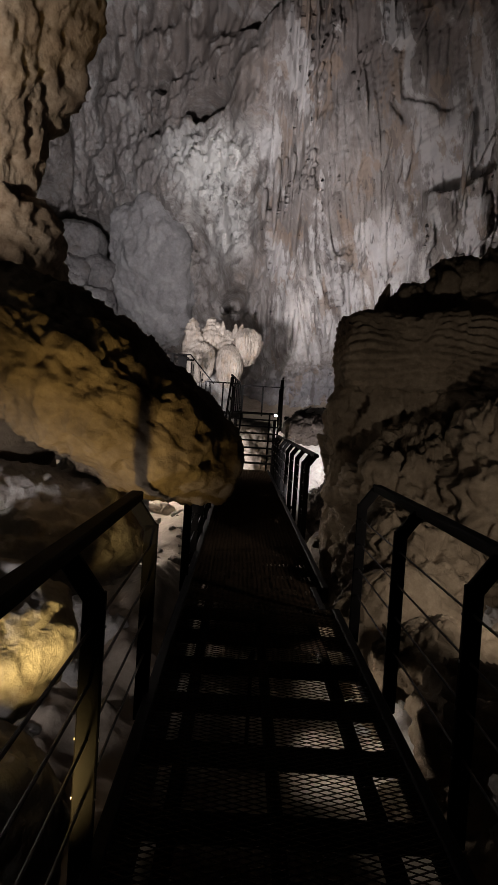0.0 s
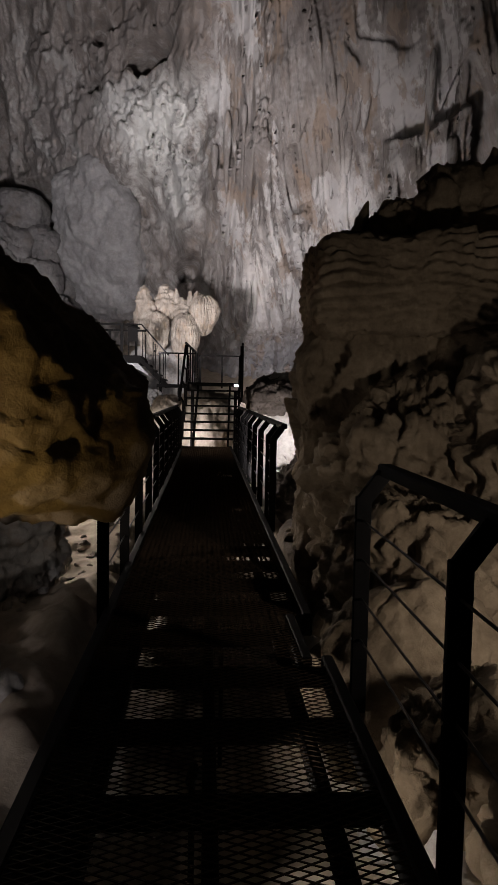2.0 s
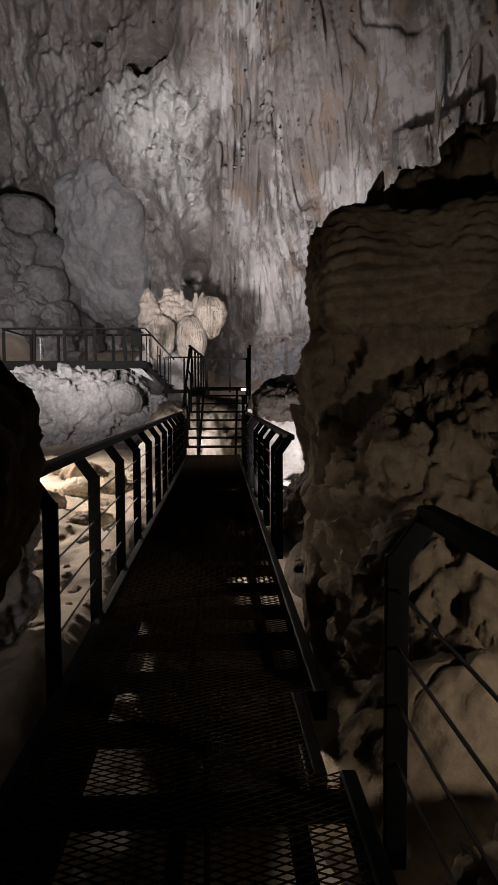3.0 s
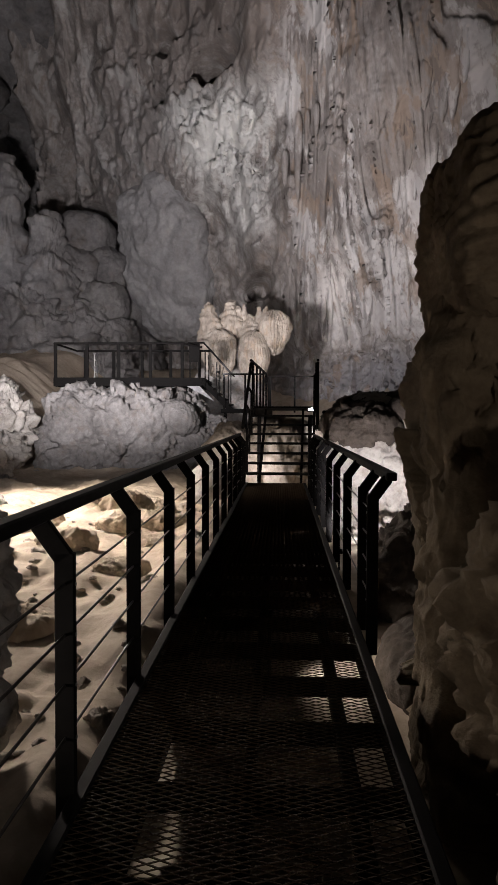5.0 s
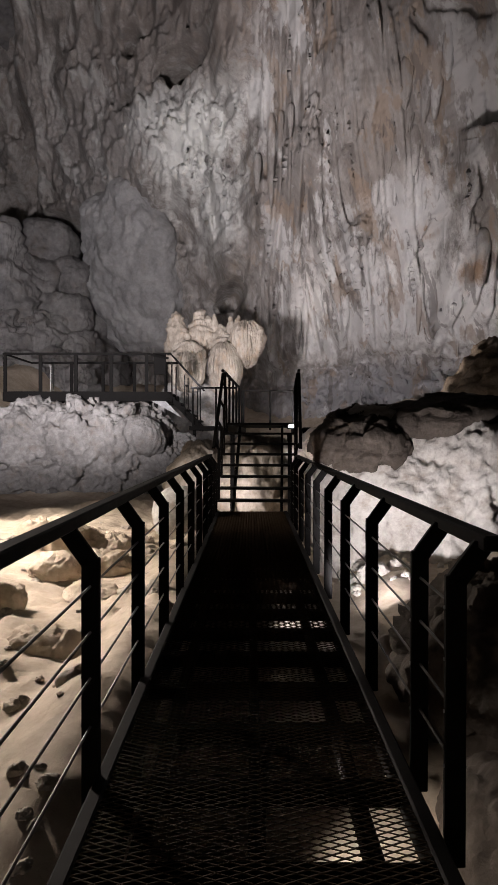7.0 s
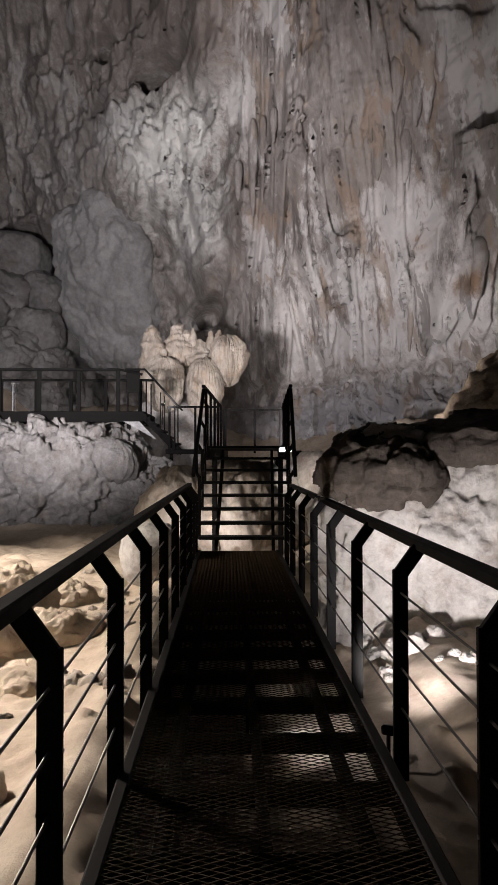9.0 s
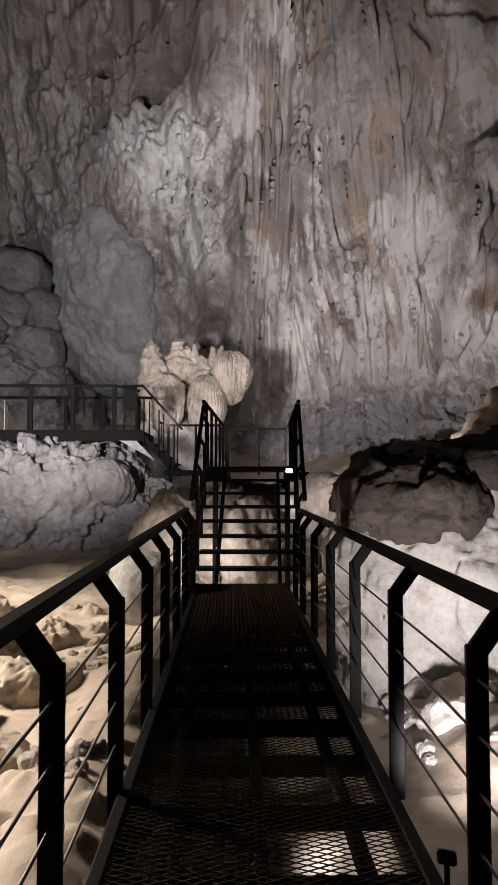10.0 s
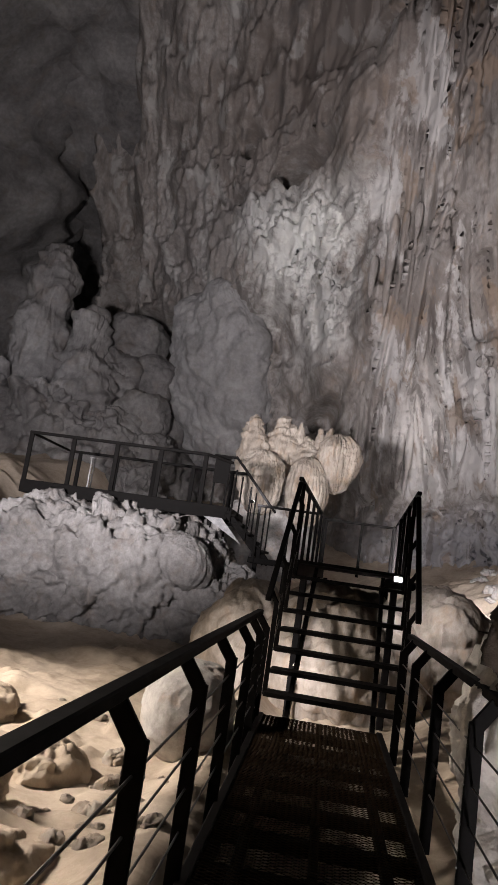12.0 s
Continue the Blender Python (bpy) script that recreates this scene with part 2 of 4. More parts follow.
# darker limestone copy; the dimness of the unlit recess is painted into its tones
RECESS = rock_material("shaded_recess_limestone", (0.11, 0.105, 0.105), (0.22, 0.212, 0.21), (0.37, 0.36, 0.35), (0.22, 0.17, 0.13), scale=0.5, stain_amount=0.3)
GREY = rock_material("grey_limestone", (0.20, 0.19, 0.18), (0.40, 0.385, 0.37), (0.60, 0.58, 0.55), (0.30, 0.19, 0.12), scale=1.6, stain_amount=0.4)
WEATHERED = rock_material("weathered_grey_limestone", (0.12, 0.115, 0.11), (0.25, 0.24, 0.235), (0.42, 0.41, 0.40), (0.20, 0.15, 0.11), scale=1.2, stain_amount=0.35, bump=0.7)
WHITE = rock_material("white_limestone", (0.34, 0.31, 0.28), (0.56, 0.53, 0.49), (0.74, 0.71, 0.66), (0.24, 0.17, 0.11), scale=2.4, stain_amount=0.4, bump=0.7)
BROWN = rock_material("brown_limestone", (0.10, 0.075, 0.048), (0.19, 0.145, 0.095), (0.30, 0.24, 0.165), (0.13, 0.10, 0.065), scale=2.2, stain_amount=0.35, bump=0.7, gloss=0.35)
# near-black limestone: the shade on two unlit boulders is put into the colour
SHADED = rock_material("shaded_limestone", (0.045, 0.036, 0.03), (0.085, 0.07, 0.058), (0.15, 0.125, 0.105), (0.05, 0.036, 0.026), scale=2.2, stain_amount=0.4, bump=0.7)
TAN = rock_material("tan_limestone", (0.18, 0.13, 0.09), (0.36, 0.28, 0.20), (0.54, 0.45, 0.35), (0.16, 0.10, 0.06), scale=2.4, stain_amount=0.6, bump=0.7)
CREAM = rock_material("cream_flowstone", (0.20, 0.165, 0.135), (0.36, 0.315, 0.265), (0.55, 0.495, 0.435), (0.36, 0.22, 0.11), stretch=(1, 1, 0.4), scale=1.8, stain_amount=0.35, gloss=0.4)
SAND = rock_material("pale_sand", (0.38, 0.31, 0.24), (0.52, 0.44, 0.35), (0.66, 0.575, 0.475), (0.34, 0.26, 0.19), scale=1.4, stain_amount=0.3, bump=0.35, gloss=0.1)
STEEL = plain("black_painted_steel", (0.0055, 0.005, 0.0048), 0.65)
STEEL.node_tree.nodes["Principled BSDF"].inputs["Specular IOR Level"].default_value = 0.06
GRATE = plain("dark_galvanised_mesh", (0.035, 0.023, 0.014), 0.8)
GRATE.node_tree.nodes["Principled BSDF"].inputs["Specular IOR Level"].default_value = 0.08
CABLE = plain("steel_cable", (0.07, 0.065, 0.06), 0.45, 0.6)
FIXING = plain("cable_fixing_steel", (0.22, 0.215, 0.21), 0.4, 0.7)
PALE = plain("pale_galvanised_steel", (0.36, 0.36, 0.36), 0.5, 0.3)
LENS = plain("lit_lamp_glass", (0.9, 0.9, 0.9), 0.3, 0, 30.0)
PANEL = plain("white_board", (0.30, 0.30, 0.31), 0.7)

# ---------------------------------------------------------------- builders


def raw_mesh(name, verts, quads, material, flat=False):
    me = bpy.data.meshes.new(name)
    verts, quads = np.asarray(verts, dtype=np.float32), np.asarray(quads, dtype=np.int32)
    me.vertices.add(len(verts))
    me.vertices.foreach_set("co", verts.ravel())
    me.loops.add(quads.size)
    me.loops.foreach_set("vertex_index", quads.ravel())
    me.polygons.add(len(quads))
    me.polygons.foreach_set("loop_start", np.arange(0, quads.size, 4, dtype=np.int32))
    me.polygons.foreach_set("loop_total", np.full(len(quads), 4, dtype=np.int32))
    me.polygons.foreach_set("use_smooth", np.full(len(quads), not flat))
    me.materials.append(material)
    me.update(calc_edges=True)
    return me


def grid_quads(nu, nv, wrap=False):
    i, j = np.meshgrid(np.arange(nu if wrap else nu - 1), np.arange(nv - 1), indexing="ij")
    i, j = i.ravel(), j.ravel()
    k = (i + 1) % nu
    return np.stack([i * nv + j, k * nv + j, k * nv + j + 1, i * nv + j + 1], 1)


def lump(centre, radii, turn=(0, 0, 0), n=120, boxy=2.0, seed=0.0, amp=0.18, freq=1.0, crack=0.0, layer=0.0, layer_pitch=0.25, flute=0.0, grain=0.03, crag=0.0, taper=0.0, block=0.0):
    """One displaced, closed rock body; sizes in metres. Returns verts and quads."""
    nu, nv = n, n // 2 + 1
    a = np.linspace(0, 2 * np.pi, nu, endpoint=False)[:, None] * np.ones((1, nv))
    b = np.linspace(-np.pi / 2 + 0.004, np.pi / 2 - 0.004, nv)[None, :] * np.ones((nu, 1))
    s = np.stack([np.cos(a) * np.cos(b), np.sin(a) * np.cos(b), np.sin(b)], -1).reshape(-1, 3)
    p = s / ((np.abs(s) ** boxy).sum(1) ** (1 / boxy))[:, None]
    if taper:
        p = p * np.stack([1 - taper * (1 - ((p[:, 2] + 1) / 2) ** 0.8)] * 2 + [np.ones(len(p))], 1)
    rot = np.array(Euler([radians(t) for t in turn]).to_matrix())
    radii = np.array(radii)
    world_p = (p * radii) @ rot.T + centre
    normal = (s / radii)
    normal /= np.linalg.norm(normal, axis=1)[:, None]
    normal = normal @ rot.T
    q = world_p * freq + seed * 7.77
    size = radii.min()
    d = amp * size * (fbm(q, 4) + 0.35 * ridged(q * 1.7 + 5, 3))
    d = d + grain * size * ridged(q * 6.5, 3)
    if crack:
        d1, edge = cells(q * 1.6 + 0.35 * np.stack([fbm(q * 2 + 9, 2)] * 3, 1))
        d = d - crack * size * np.exp(-edge / 0.07) - crack * 0.9 * size * (d1 - 0.5)
    if block:
        wob = 0.12 * np.stack([fbm(q * 3 + 2, 2), fbm(q * 3 + 12, 2), fbm(q * 3 + 22, 2)], 1)
        d = d + block * size * (cell_blocks(q * 1.5 + wob) + 0.5 * cell_blocks(q * 3.7 + wob))
    if crag:
        w1, _ = cells(q * 2.4 + 0.3 * np.stack([fbm(q * 3 + 2, 2)] * 3, 1))
        w2, _ = cells(q * 6.1 + 0.25 * np.stack([fbm(q * 7 + 4, 2)] * 3, 1))
        d = d + crag * size * (1.2 * w1 + 0.55 * w2 - 0.9)
    if layer:
        w = world_p[:, 2] / layer_pitch + 1.2 * fbm(q * 0.8 + 3, 2)
        d = d + layer * size * (np.abs((w % 1.0) - 0.5) * 2) ** 0.7 * (0.6 + fbm(q, 2))
    if flute:
        ang = np.arctan2(world_p[:, 1] - centre[1], world_p[:, 0] - centre[0])
        d = d + flute * size * ridged(np.stack([ang * 3.2 + seed, world_p[:, 2] * 0.5, ang * 0], 1), 3)
    return world_p + normal * d[:, None], grid_quads(nu, nv, True)


def rock(name, lumps, material, label, category="rock", group="", kind=""):
    vs, qs, off = [], [], 0
    for kw in lumps:
        v, q = lump(**kw)
        vs.append(v)
        qs.append(q + off)
        off += len(v)
    ob = new(name, raw_mesh(name, np.concatenate(vs), np.concatenate(qs), material))
    return tagged(ob, label, category, group, kind)


def mesh_of(bm, name, material):
    me = bpy.data.meshes.new(name)
    bm.to_mesh(me)
    bm.free()
    me.materials.append(material)
    return me


def part(name, bm, material, parent, label=""):
    ob = new(name, mesh_of(bm, name, material))
    ob.parent = parent
    return tagged(ob, label)


def add_box(bm, centre, size, m=None, bevel=0.0):
    made = bmesh.ops.create_cube(bm, size=1, matrix=(m or Matrix()) @ Matrix.LocRotScale(centre, None, size))
    if bevel:
        edges = {e for v in made["verts"] for e in v.link_edges}
        bmesh.ops.bevel(bm, geom=list(edges), offset=bevel, segments=1, affect="EDGES")
    return bm


def beam(bm, a, b, w, h, up=(0, 0, 1)):
    """A rectangular bar from a to b, w across and h along up."""
    a, b = Vector(a), Vector(b)
    y = (b - a).normalized()
    x = y.cross(Vector(up)).normalized()
    z = x.cross(y)
    m = Matrix((x, y, z)).transposed().to_4x4()
    m.translation = (a + b) / 2
    return add_box(bm, (0, 0, 0), (w, (b - a).length, h), m, min(w, h) * 0.14)


def rod(bm, a, b, r, sides=8):
    a, b = Vector(a), Vector(b)
    m = (b - a).to_track_quat("Z", "Y").to_matrix().to_4x4()
    m.translation = (a + b) / 2
    bmesh.ops.create_cone(bm, cap_ends=True, segments=sides, radius1=r, radius2=r, depth=(b - a).length, matrix=m)
    return bm


def thing(name, at, label, category, group="", kind=""):
    ob = new(name)
    ob.matrix_world = at if isinstance(at, Matrix) else Matrix.Translation(at)
    return tagged(ob, label, category, group, kind)


# ---------------------------------------------------------------- the cave's shell


def wall_depth(x, z):
    """How far ahead the great wall stands; it leans over towards the walkway."""
    x, z = np.asarray(x, float), np.asarray(z, float)
    p = np.stack([x, z * 0, z], 1)
    y = 44.6 - 1.08 * np.clip(x, -12, 14) - 0.585 * z
    y = y + 1.6 * fbm(p * 0.16 + 3.1, 3)
    drape = smooth(-1.5, 2.0, x + 0.10 * (z - 10) + 0.9 * perlin(p * 0.35 + 8))
    foot = 4.6 + 0.9 * perlin(p * np.array([0.6, 1, 0]) + 4)
    hang = smooth(foot - 0.25, foot + 0.9, z)
    warp = 0.35 * perlin(p * np.array([0.4, 1, 0.15]) + 2) + 0.19 * (z - 10) * smooth(0.8, 3.2, x)
    fl = np.stack([(x + warp) * 1.05, z * 0, z * 0.10], 1)
    flutes = 1.25 * ridged(fl, 2) + 0.62 * ridged(fl * (2.7, 1, 1.6) + 5, 2) + 0.30 * ridged(fl * (7.0, 1, 2.2) + 9, 2)
    calm = 1 - 0.75 * bump_at(x, z, 7.0, 14.2, 2.0, 2.3)
    flutes = flutes * calm
    phase = (z + 1.8 * perlin(np.stack([x * 0.9, z * 0, z * 0.05], 1) + 7) + 0.5 * perlin(np.stack([x * 3.1, z * 0, z * 0.1], 1))) / 4.2
    step = phase - np.floor(phase)
    weight = 0.25 + 0.75 * smooth(-0.2, 0.4, perlin(np.stack([x * 0.5, np.floor(phase) * 3.3, z * 0], 1)))
    tiers = weight * ((1 - step) ** 1.6 * smooth(0, 0.05, step) * 1.1 - 0.3) * calm
    y = y - drape * (hang * (0.46 * flutes + 0.9 * tiers + 0.55) + (1 - hang) * (0.4 * ridged(p * 0.7, 3) + 0.45 * ridged(p * np.array([1.5, 1, 1.2]) + 14, 3) + 0.15 * ridged(fl * (4, 1, 6), 2)))
    lumpy = 1.0 * fbm(p * 0.42 + 1, 4) + 0.55 * ridged(p * np.array([0.7, 1, 0.5]) + 2, 3) + 0.10 * ridged(p * np.array([2.4, 1, 1.5]) + 12, 3)
    knob = np.clip(bump_at(x, z, -2.7, 14.8, 2.3, 2.2) + bump_at(x, z, -4.8, 16.6, 1.2, 1.0) + bump_at(x, z, -1.4, 12.3, 1.2, 1.8), 0, 1)
    flank = np.stack([x, z * 0, z * 0.62], 1)
    near1, _ = cells(flank * 1.25 + 0.3 * np.stack([perlin(flank * 1.6)] * 3, 1) + 3)
    near2, _ = cells(flank * 3.0 + 0.2 * np.stack([perlin(flank * 3.6)] * 3, 1) + 8)
    y = y - (1 - drape) * lumpy - knob * (1.5 * (0.75 - near1) + 0.8 * (0.7 - near2) + 0.15 * ridged(p * 4.1 + 6, 2))
    # hanging lobe, two layered columns, curtains below the ledge
    lobe = np.exp(-(((x + 0.64 + 0.15 * perlin(p * 0.9)) / 1.0) ** 4)) * smooth(16.0, 16.7, z + 0.3 * perlin(p * 1.6 + 3)) * smooth(21.5, 18.6, z)
    y = y - 1.5 * lobe
    for cx, z0, z1, r, depth in ((4.08, 7.2, 9.9, 0.40, 1.1), (0.47, 10.2, 12.4, 0.34, 0.9), (2.2, 12.2, 14.4, 0.3, 0.7)):
        ring = 0.72 + 0.28 * np.abs(np.sin((z - z0) * 6.5 + perlin(p * 2.1)))
        y = y - depth * ring * np.exp(-(((x - cx + 0.1 * perlin(p * 1.4)) / r) ** 2)) * smooth(z0, z0 + 0.35, z) * smooth(z1 + 0.15, z1 - 0.5, z)
    curtain = smooth(6.9, 7.25, x + 0.1 * perlin(p)) * smooth(9.6, 8.8, x) * smooth(5.3, 6.0, z + 0.8 * perlin(np.stack([x * 1.6, z * 0, z * 0], 1))) * smooth(11.75, 11.35, z - 0.25 * np.sin(2.2 * x))
    y = y - curtain * (0.7 + 0.55 * ridged(np.stack([x * 1.9, z * 0, z * 0.08], 1) + 4, 2))
    # pocket, and crevice beside the slab
    y = y + 3.0 * smooth(0.4, 0.8, bump_at(x, z, -3.25, 18.35, 1.7, 0.85) + 0.15 * perlin(p * 1.2))
    y = y + 1.6 * smooth(0.5, 0.85, bump_at(x, z, -5.8, 20.2, 0.8, 0.8) + 0.2 * perlin(p * 1.4 + 3))
    y = y + 1.5 * smooth(0.5, 0.85, bump_at(x, z, -0.5, 20.4, 1.2, 0.7) + 0.2 * perlin(p * 1.4 + 5))
    y = y + 1.2 * smooth(0.5, 0.85, bump_at(x, z, -6.4, 18.0, 0.6, 0.6) + 0.2 * perlin(p * 1.4 + 7))
    y = y + 2.4 * smooth(0.45, 0.9, bump_at(x, z, -1.1, 8.3, 1.1, 0.9) + 0.15 * perlin(p * 1.2 + 9))
    for (ax, az), (bx, bz), depth in (((5.2, 15.4), (6.5, 13.6), 0.8), ((5.9, 15.35), (7.4, 14.5), 0.6), ((3.1, 9.0), (3.7, 4.6), 0.7), ((6.6, 9.6), (7.1, 6.6), 0.4)):
        px, pz = x + 0.3 * perlin(p * 0.9 + 40), z + 0.3 * perlin(p * 0.9 + 44)
        f = np.clip(((px - ax) * (bx - ax) + (pz - az) * (bz - az)) / ((bx - ax) ** 2 + (bz - az) ** 2), 0, 1)
        gap = np.hypot(px - ax - f * (bx - ax), pz - az - f * (bz - az))
        y = y + 0.6 * depth * np.exp(-((gap / 0.11) ** 2)) * (0.6 + 0.8 * perlin(p * 1.1 + 50))
    # left rim turns back into the recess
    y = y + 5.0 * smooth(-12.4, -14.6, x + 0.7 * perlin(p * 0.4 + 30) - 0.16 * np.maximum(0, 14 - z))
    y = y + 3.2 * smooth(-9.3, -10.6, x + 0.5 * perlin(p * 0.6 + 21)) * smooth(15.2, 13.6, z + 0.7 * perlin(p * 0.7 + 25))
    return y - 0.05 * ridged(p * 3.2 + 4, 3)


def build_sheet(name, us, vs, place, material, label, kind="structure", category="cave wall"):
    uu, vv = np.meshgrid(us, vs, indexing="ij")
    verts = place(uu.ravel(), vv.ravel())
    ob = new(name, raw_mesh(name, verts, grid_quads(len(us), len(vs)), material))
    mod = ob.modifiers.new("thickness", "SOLIDIFY")
    mod.thickness, mod.offset = 0.4, -1
    return tagged(ob, label, category, kind=kind)


def place_wall(x, z):
    return np.stack([x, wall_depth(x, z), z], 1)


def even(spans):
    out = []
    for a, b, n in spans:
        out += list(np.linspace(a, b, n, endpoint=False))
    return np.array(out + [spans[-1][1]])


WALL_X = even([(-17, -13.5, 26), (-13.5, 9.8, 380), (9.8, 19, 34)])
WALL_Z = even([(-1.5, 2, 30), (2, 21, 350), (21, 31, 50)])
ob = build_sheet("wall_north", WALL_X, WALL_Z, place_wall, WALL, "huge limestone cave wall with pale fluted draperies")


def shell_noise(p, amp):
    return amp * (fbm(p * 0.13, 4) + 0.3 * ridged(p * 0.4, 3))


def place_west(y, z):
    p = np.stack([y * 0 - 30, y, z], 1)
    x = -23 + 0.03 * (z - 8) ** 2 * 0.3 + shell_noise(p, 3.0)
    return np.stack([x, y, z], 1)


def place_east(y, z):
    p = np.stack([y * 0 + 30, y, z], 1)
    return np.stack([16 + shell_noise(p, 2.0) - 0.06 * np.maximum(0, y - 20) ** 1.3, y, z], 1)


def place_south(x, z):
    p = np.stack([x, x * 0 - 9, z], 1)
    return np.stack([x, -9 + shell_noise(p, 1.5), z], 1)


def place_back(x, z):
    p = np.stack([x, x * 0 + 60, z], 1)
    return np.stack([x, 57 + shell_noise(p, 3.0), z], 1)


def place_roof(x, y):
    p = np.stack([x, y, x * 0 + 30], 1)
    return np.stack([x, y, 29 - 0.006 * (y - 25) ** 2 + shell_noise(p, 2.0)], 1)


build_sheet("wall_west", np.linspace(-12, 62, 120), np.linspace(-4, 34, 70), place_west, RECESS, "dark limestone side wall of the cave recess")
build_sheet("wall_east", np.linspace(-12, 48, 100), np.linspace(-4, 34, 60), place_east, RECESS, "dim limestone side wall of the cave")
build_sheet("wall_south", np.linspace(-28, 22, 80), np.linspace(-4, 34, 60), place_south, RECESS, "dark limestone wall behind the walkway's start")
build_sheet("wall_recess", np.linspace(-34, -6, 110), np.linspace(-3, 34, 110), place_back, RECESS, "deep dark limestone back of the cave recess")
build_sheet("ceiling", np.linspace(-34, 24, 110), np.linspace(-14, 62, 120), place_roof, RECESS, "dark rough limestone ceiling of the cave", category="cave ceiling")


def ground_height(x, y):
    x, y = np.asarray(x, float), np.asarray(y, float)
    p = np.stack([x, y, x * 0], 1)
    z = -0.42 + 0.10 * fbm(p * 0.35, 3) + 0.13 * fbm(p * np.array([0.7, 1.1, 1]) + 6, 3) * smooth(0.9, 1.6, np.abs(x))
    z = z - 0.45 * (1 - smooth(5.5, 9.0, y)) * (1 - 0.5 * smooth(0.7, 1.5, np.abs(x)))
    z = z + 0.22 * smooth(0.8, 1.6, x) * smooth(9, 11.5, y)
    z = z + 0.16 * smooth(-1.6, -3.2, x) * smooth(6, 13, y)
    z = z + 0.22 * np.exp(-(((x + 0.95) / 0.32) ** 2)) * smooth(6.5, 9, y)
    # added ridge that stops the sand flood from reaching under the deck
    z = z + 0.30 * np.exp(-(((x + 1.02) / 0.26) ** 2)) * smooth(2.8, 3.8, y) * smooth(7.8, 6.0, y)
    # banks that rise towards the walls
    z = z + 2.5 * smooth(-7.5, -11.5, x) * smooth(15, 26, y)
    z = z + 1.5 * smooth(23, 31, y + 0.25 * x) + 3.0 * smooth(34, 48, y)
    z = z + 1.1 * smooth(2.4, 6.0, x) + 1.5 * smooth(-2.6, -6.0, x) * (1 - smooth(5, 9, y))
    rough = 0.35 + 0.9 * smooth(-6, -9, x) + 0.8 * (1 - smooth(5, 8, y)) + 0.8 * smooth(23, 27, y) + 0.6 * smooth(1.0, 2.5, x)
    d1, edge = cells(p * 1.3 + 0.3 * np.stack([perlin(p * 1.1)] * 3, 1))
    z = z + rough * (0.10 * (0.6 - d1) + 0.07 * ridged(p * 1.1 + 3, 3))
    d3, e3 = cells(p * 4.2)
    z = z + 0.10 * np.maximum(0, 0.45 - d3) * 2 * smooth(-0.05, 0.3, fbm(p * 0.5 + 11, 2) + 0.1) + 0.02 * fbm(p * 4, 3) + 0.018 * ridged(p * 1.9 + 5, 2) * smooth(0.9, 1.5, np.abs(x))
    return z


def place_ground(x, y):
    return np.stack([x, y, ground_height(x, y)], 1)


ground = build_sheet("ground", even([(-34, -9, 70), (-9, -4, 90), (-4, 3.5, 240), (3.5, 9, 50), (9, 24, 30)]), even([(-12, -1, 40), (-1, 20, 380), (20, 34, 130), (34, 62, 50)]), place_ground, SAND,
                     "pale sandy cave floor with rubble and low banks", category="cave floor")

# ---------------------------------------------------------------- walkway
HALF = 0.63
NOTCH = (3.33, 4.0)
STAIR_Y = 17.5
walkway = thing("walkway", (0, 0, 0), "long black steel walkway with expanded-metal deck", "walkway")


def side_spans(s):
    return [(-4.0, NOTCH[0]), (NOTCH[1], STAIR_Y)] if s > 0 else [(-4.0, STAIR_Y)]


for s in (-1, 1):
    for y0, y1 in side_spans(s):
        bm = bmesh.new()
        # left beam is made extra deep to block lamp light under the deck
        beam(bm, (s * (HALF - 0.03), y0, -0.06 if s > 0 else -0.30), (s * (HALF - 0.03), y1, -0.06 if s > 0 else -0.30), 0.06, 0.14 if s > 0 else 0.62)
        part("edge_beam", bm, STEEL, walkway)
    bm = bmesh.new()
    beam(bm, (s * 0.39, -4, -0.05), (s * 0.39, STAIR_Y, -0.05), 0.06, 0.07)
    part("joist", bm, STEEL, walkway)
bm = bmesh.new()
beam(bm, (0.50, NOTCH[0] - 0.02, -0.06), (0.49, NOTCH[1] + 0.02, -0.06), 0.05, 0.13)
part("notch_beam", bm, STEEL, walkway)
bm = bmesh.new()
beam(bm, (0, -4, -0.05), (0, STAIR_Y, -0.05), 0.05, 0.07)
part("joist", bm, STEEL, walkway)
CROSS = [-3.43 + 0.553 * k for k in range(38)]
bm = bmesh.new()
beam(bm, (-HALF + 0.06, 0, -0.055), (HALF - 0.06, 0, -0.055), 0.105, 0.075)
cross_me = mesh_of(bm, "cross_bar", STEEL)
bm = bmesh.new()
beam(bm, (-HALF + 0.06, 0, -0.055), (0.47, 0, -0.055), 0.105, 0.075)
cross_short = mesh_of(bm, "cross_bar", STEEL)
for y in CROSS:
    ob = new("cross_bar", cross_short if NOTCH[0] - 0.03 < y < NOTCH[1] + 0.03 else cross_me)
    ob.parent, ob.location = walkway, (0, y, 0)
# expanded-metal sheet: crossing strands, each a thin bar
LONG, SHORT = 0.082, 0.038
n_x = int(2 * (HALF - 0.03) / LONG)
mesh_v, mesh_q = [], []
xs = np.arange(n_x) * LONG - n_x * LONG / 2
ys = np.arange(-4.0, STAIR_Y - SHORT, SHORT)
gx, gy = [a.ravel() for a in np.meshgrid(xs, ys, indexing="ij")]
starts, ends = [], []
for ax, ay, bx, by in ((0, 0, 0.5, 0.5), (0.5, 0.5, 1, 0), (0, 1, 0.5, 0.5), (0.5, 0.5, 1, 1)):
    starts.append(np.stack([gx + ax * LONG, gy + ay * SHORT], 1))
    ends.append(np.stack([gx + bx * LONG, gy + by * SHORT], 1))
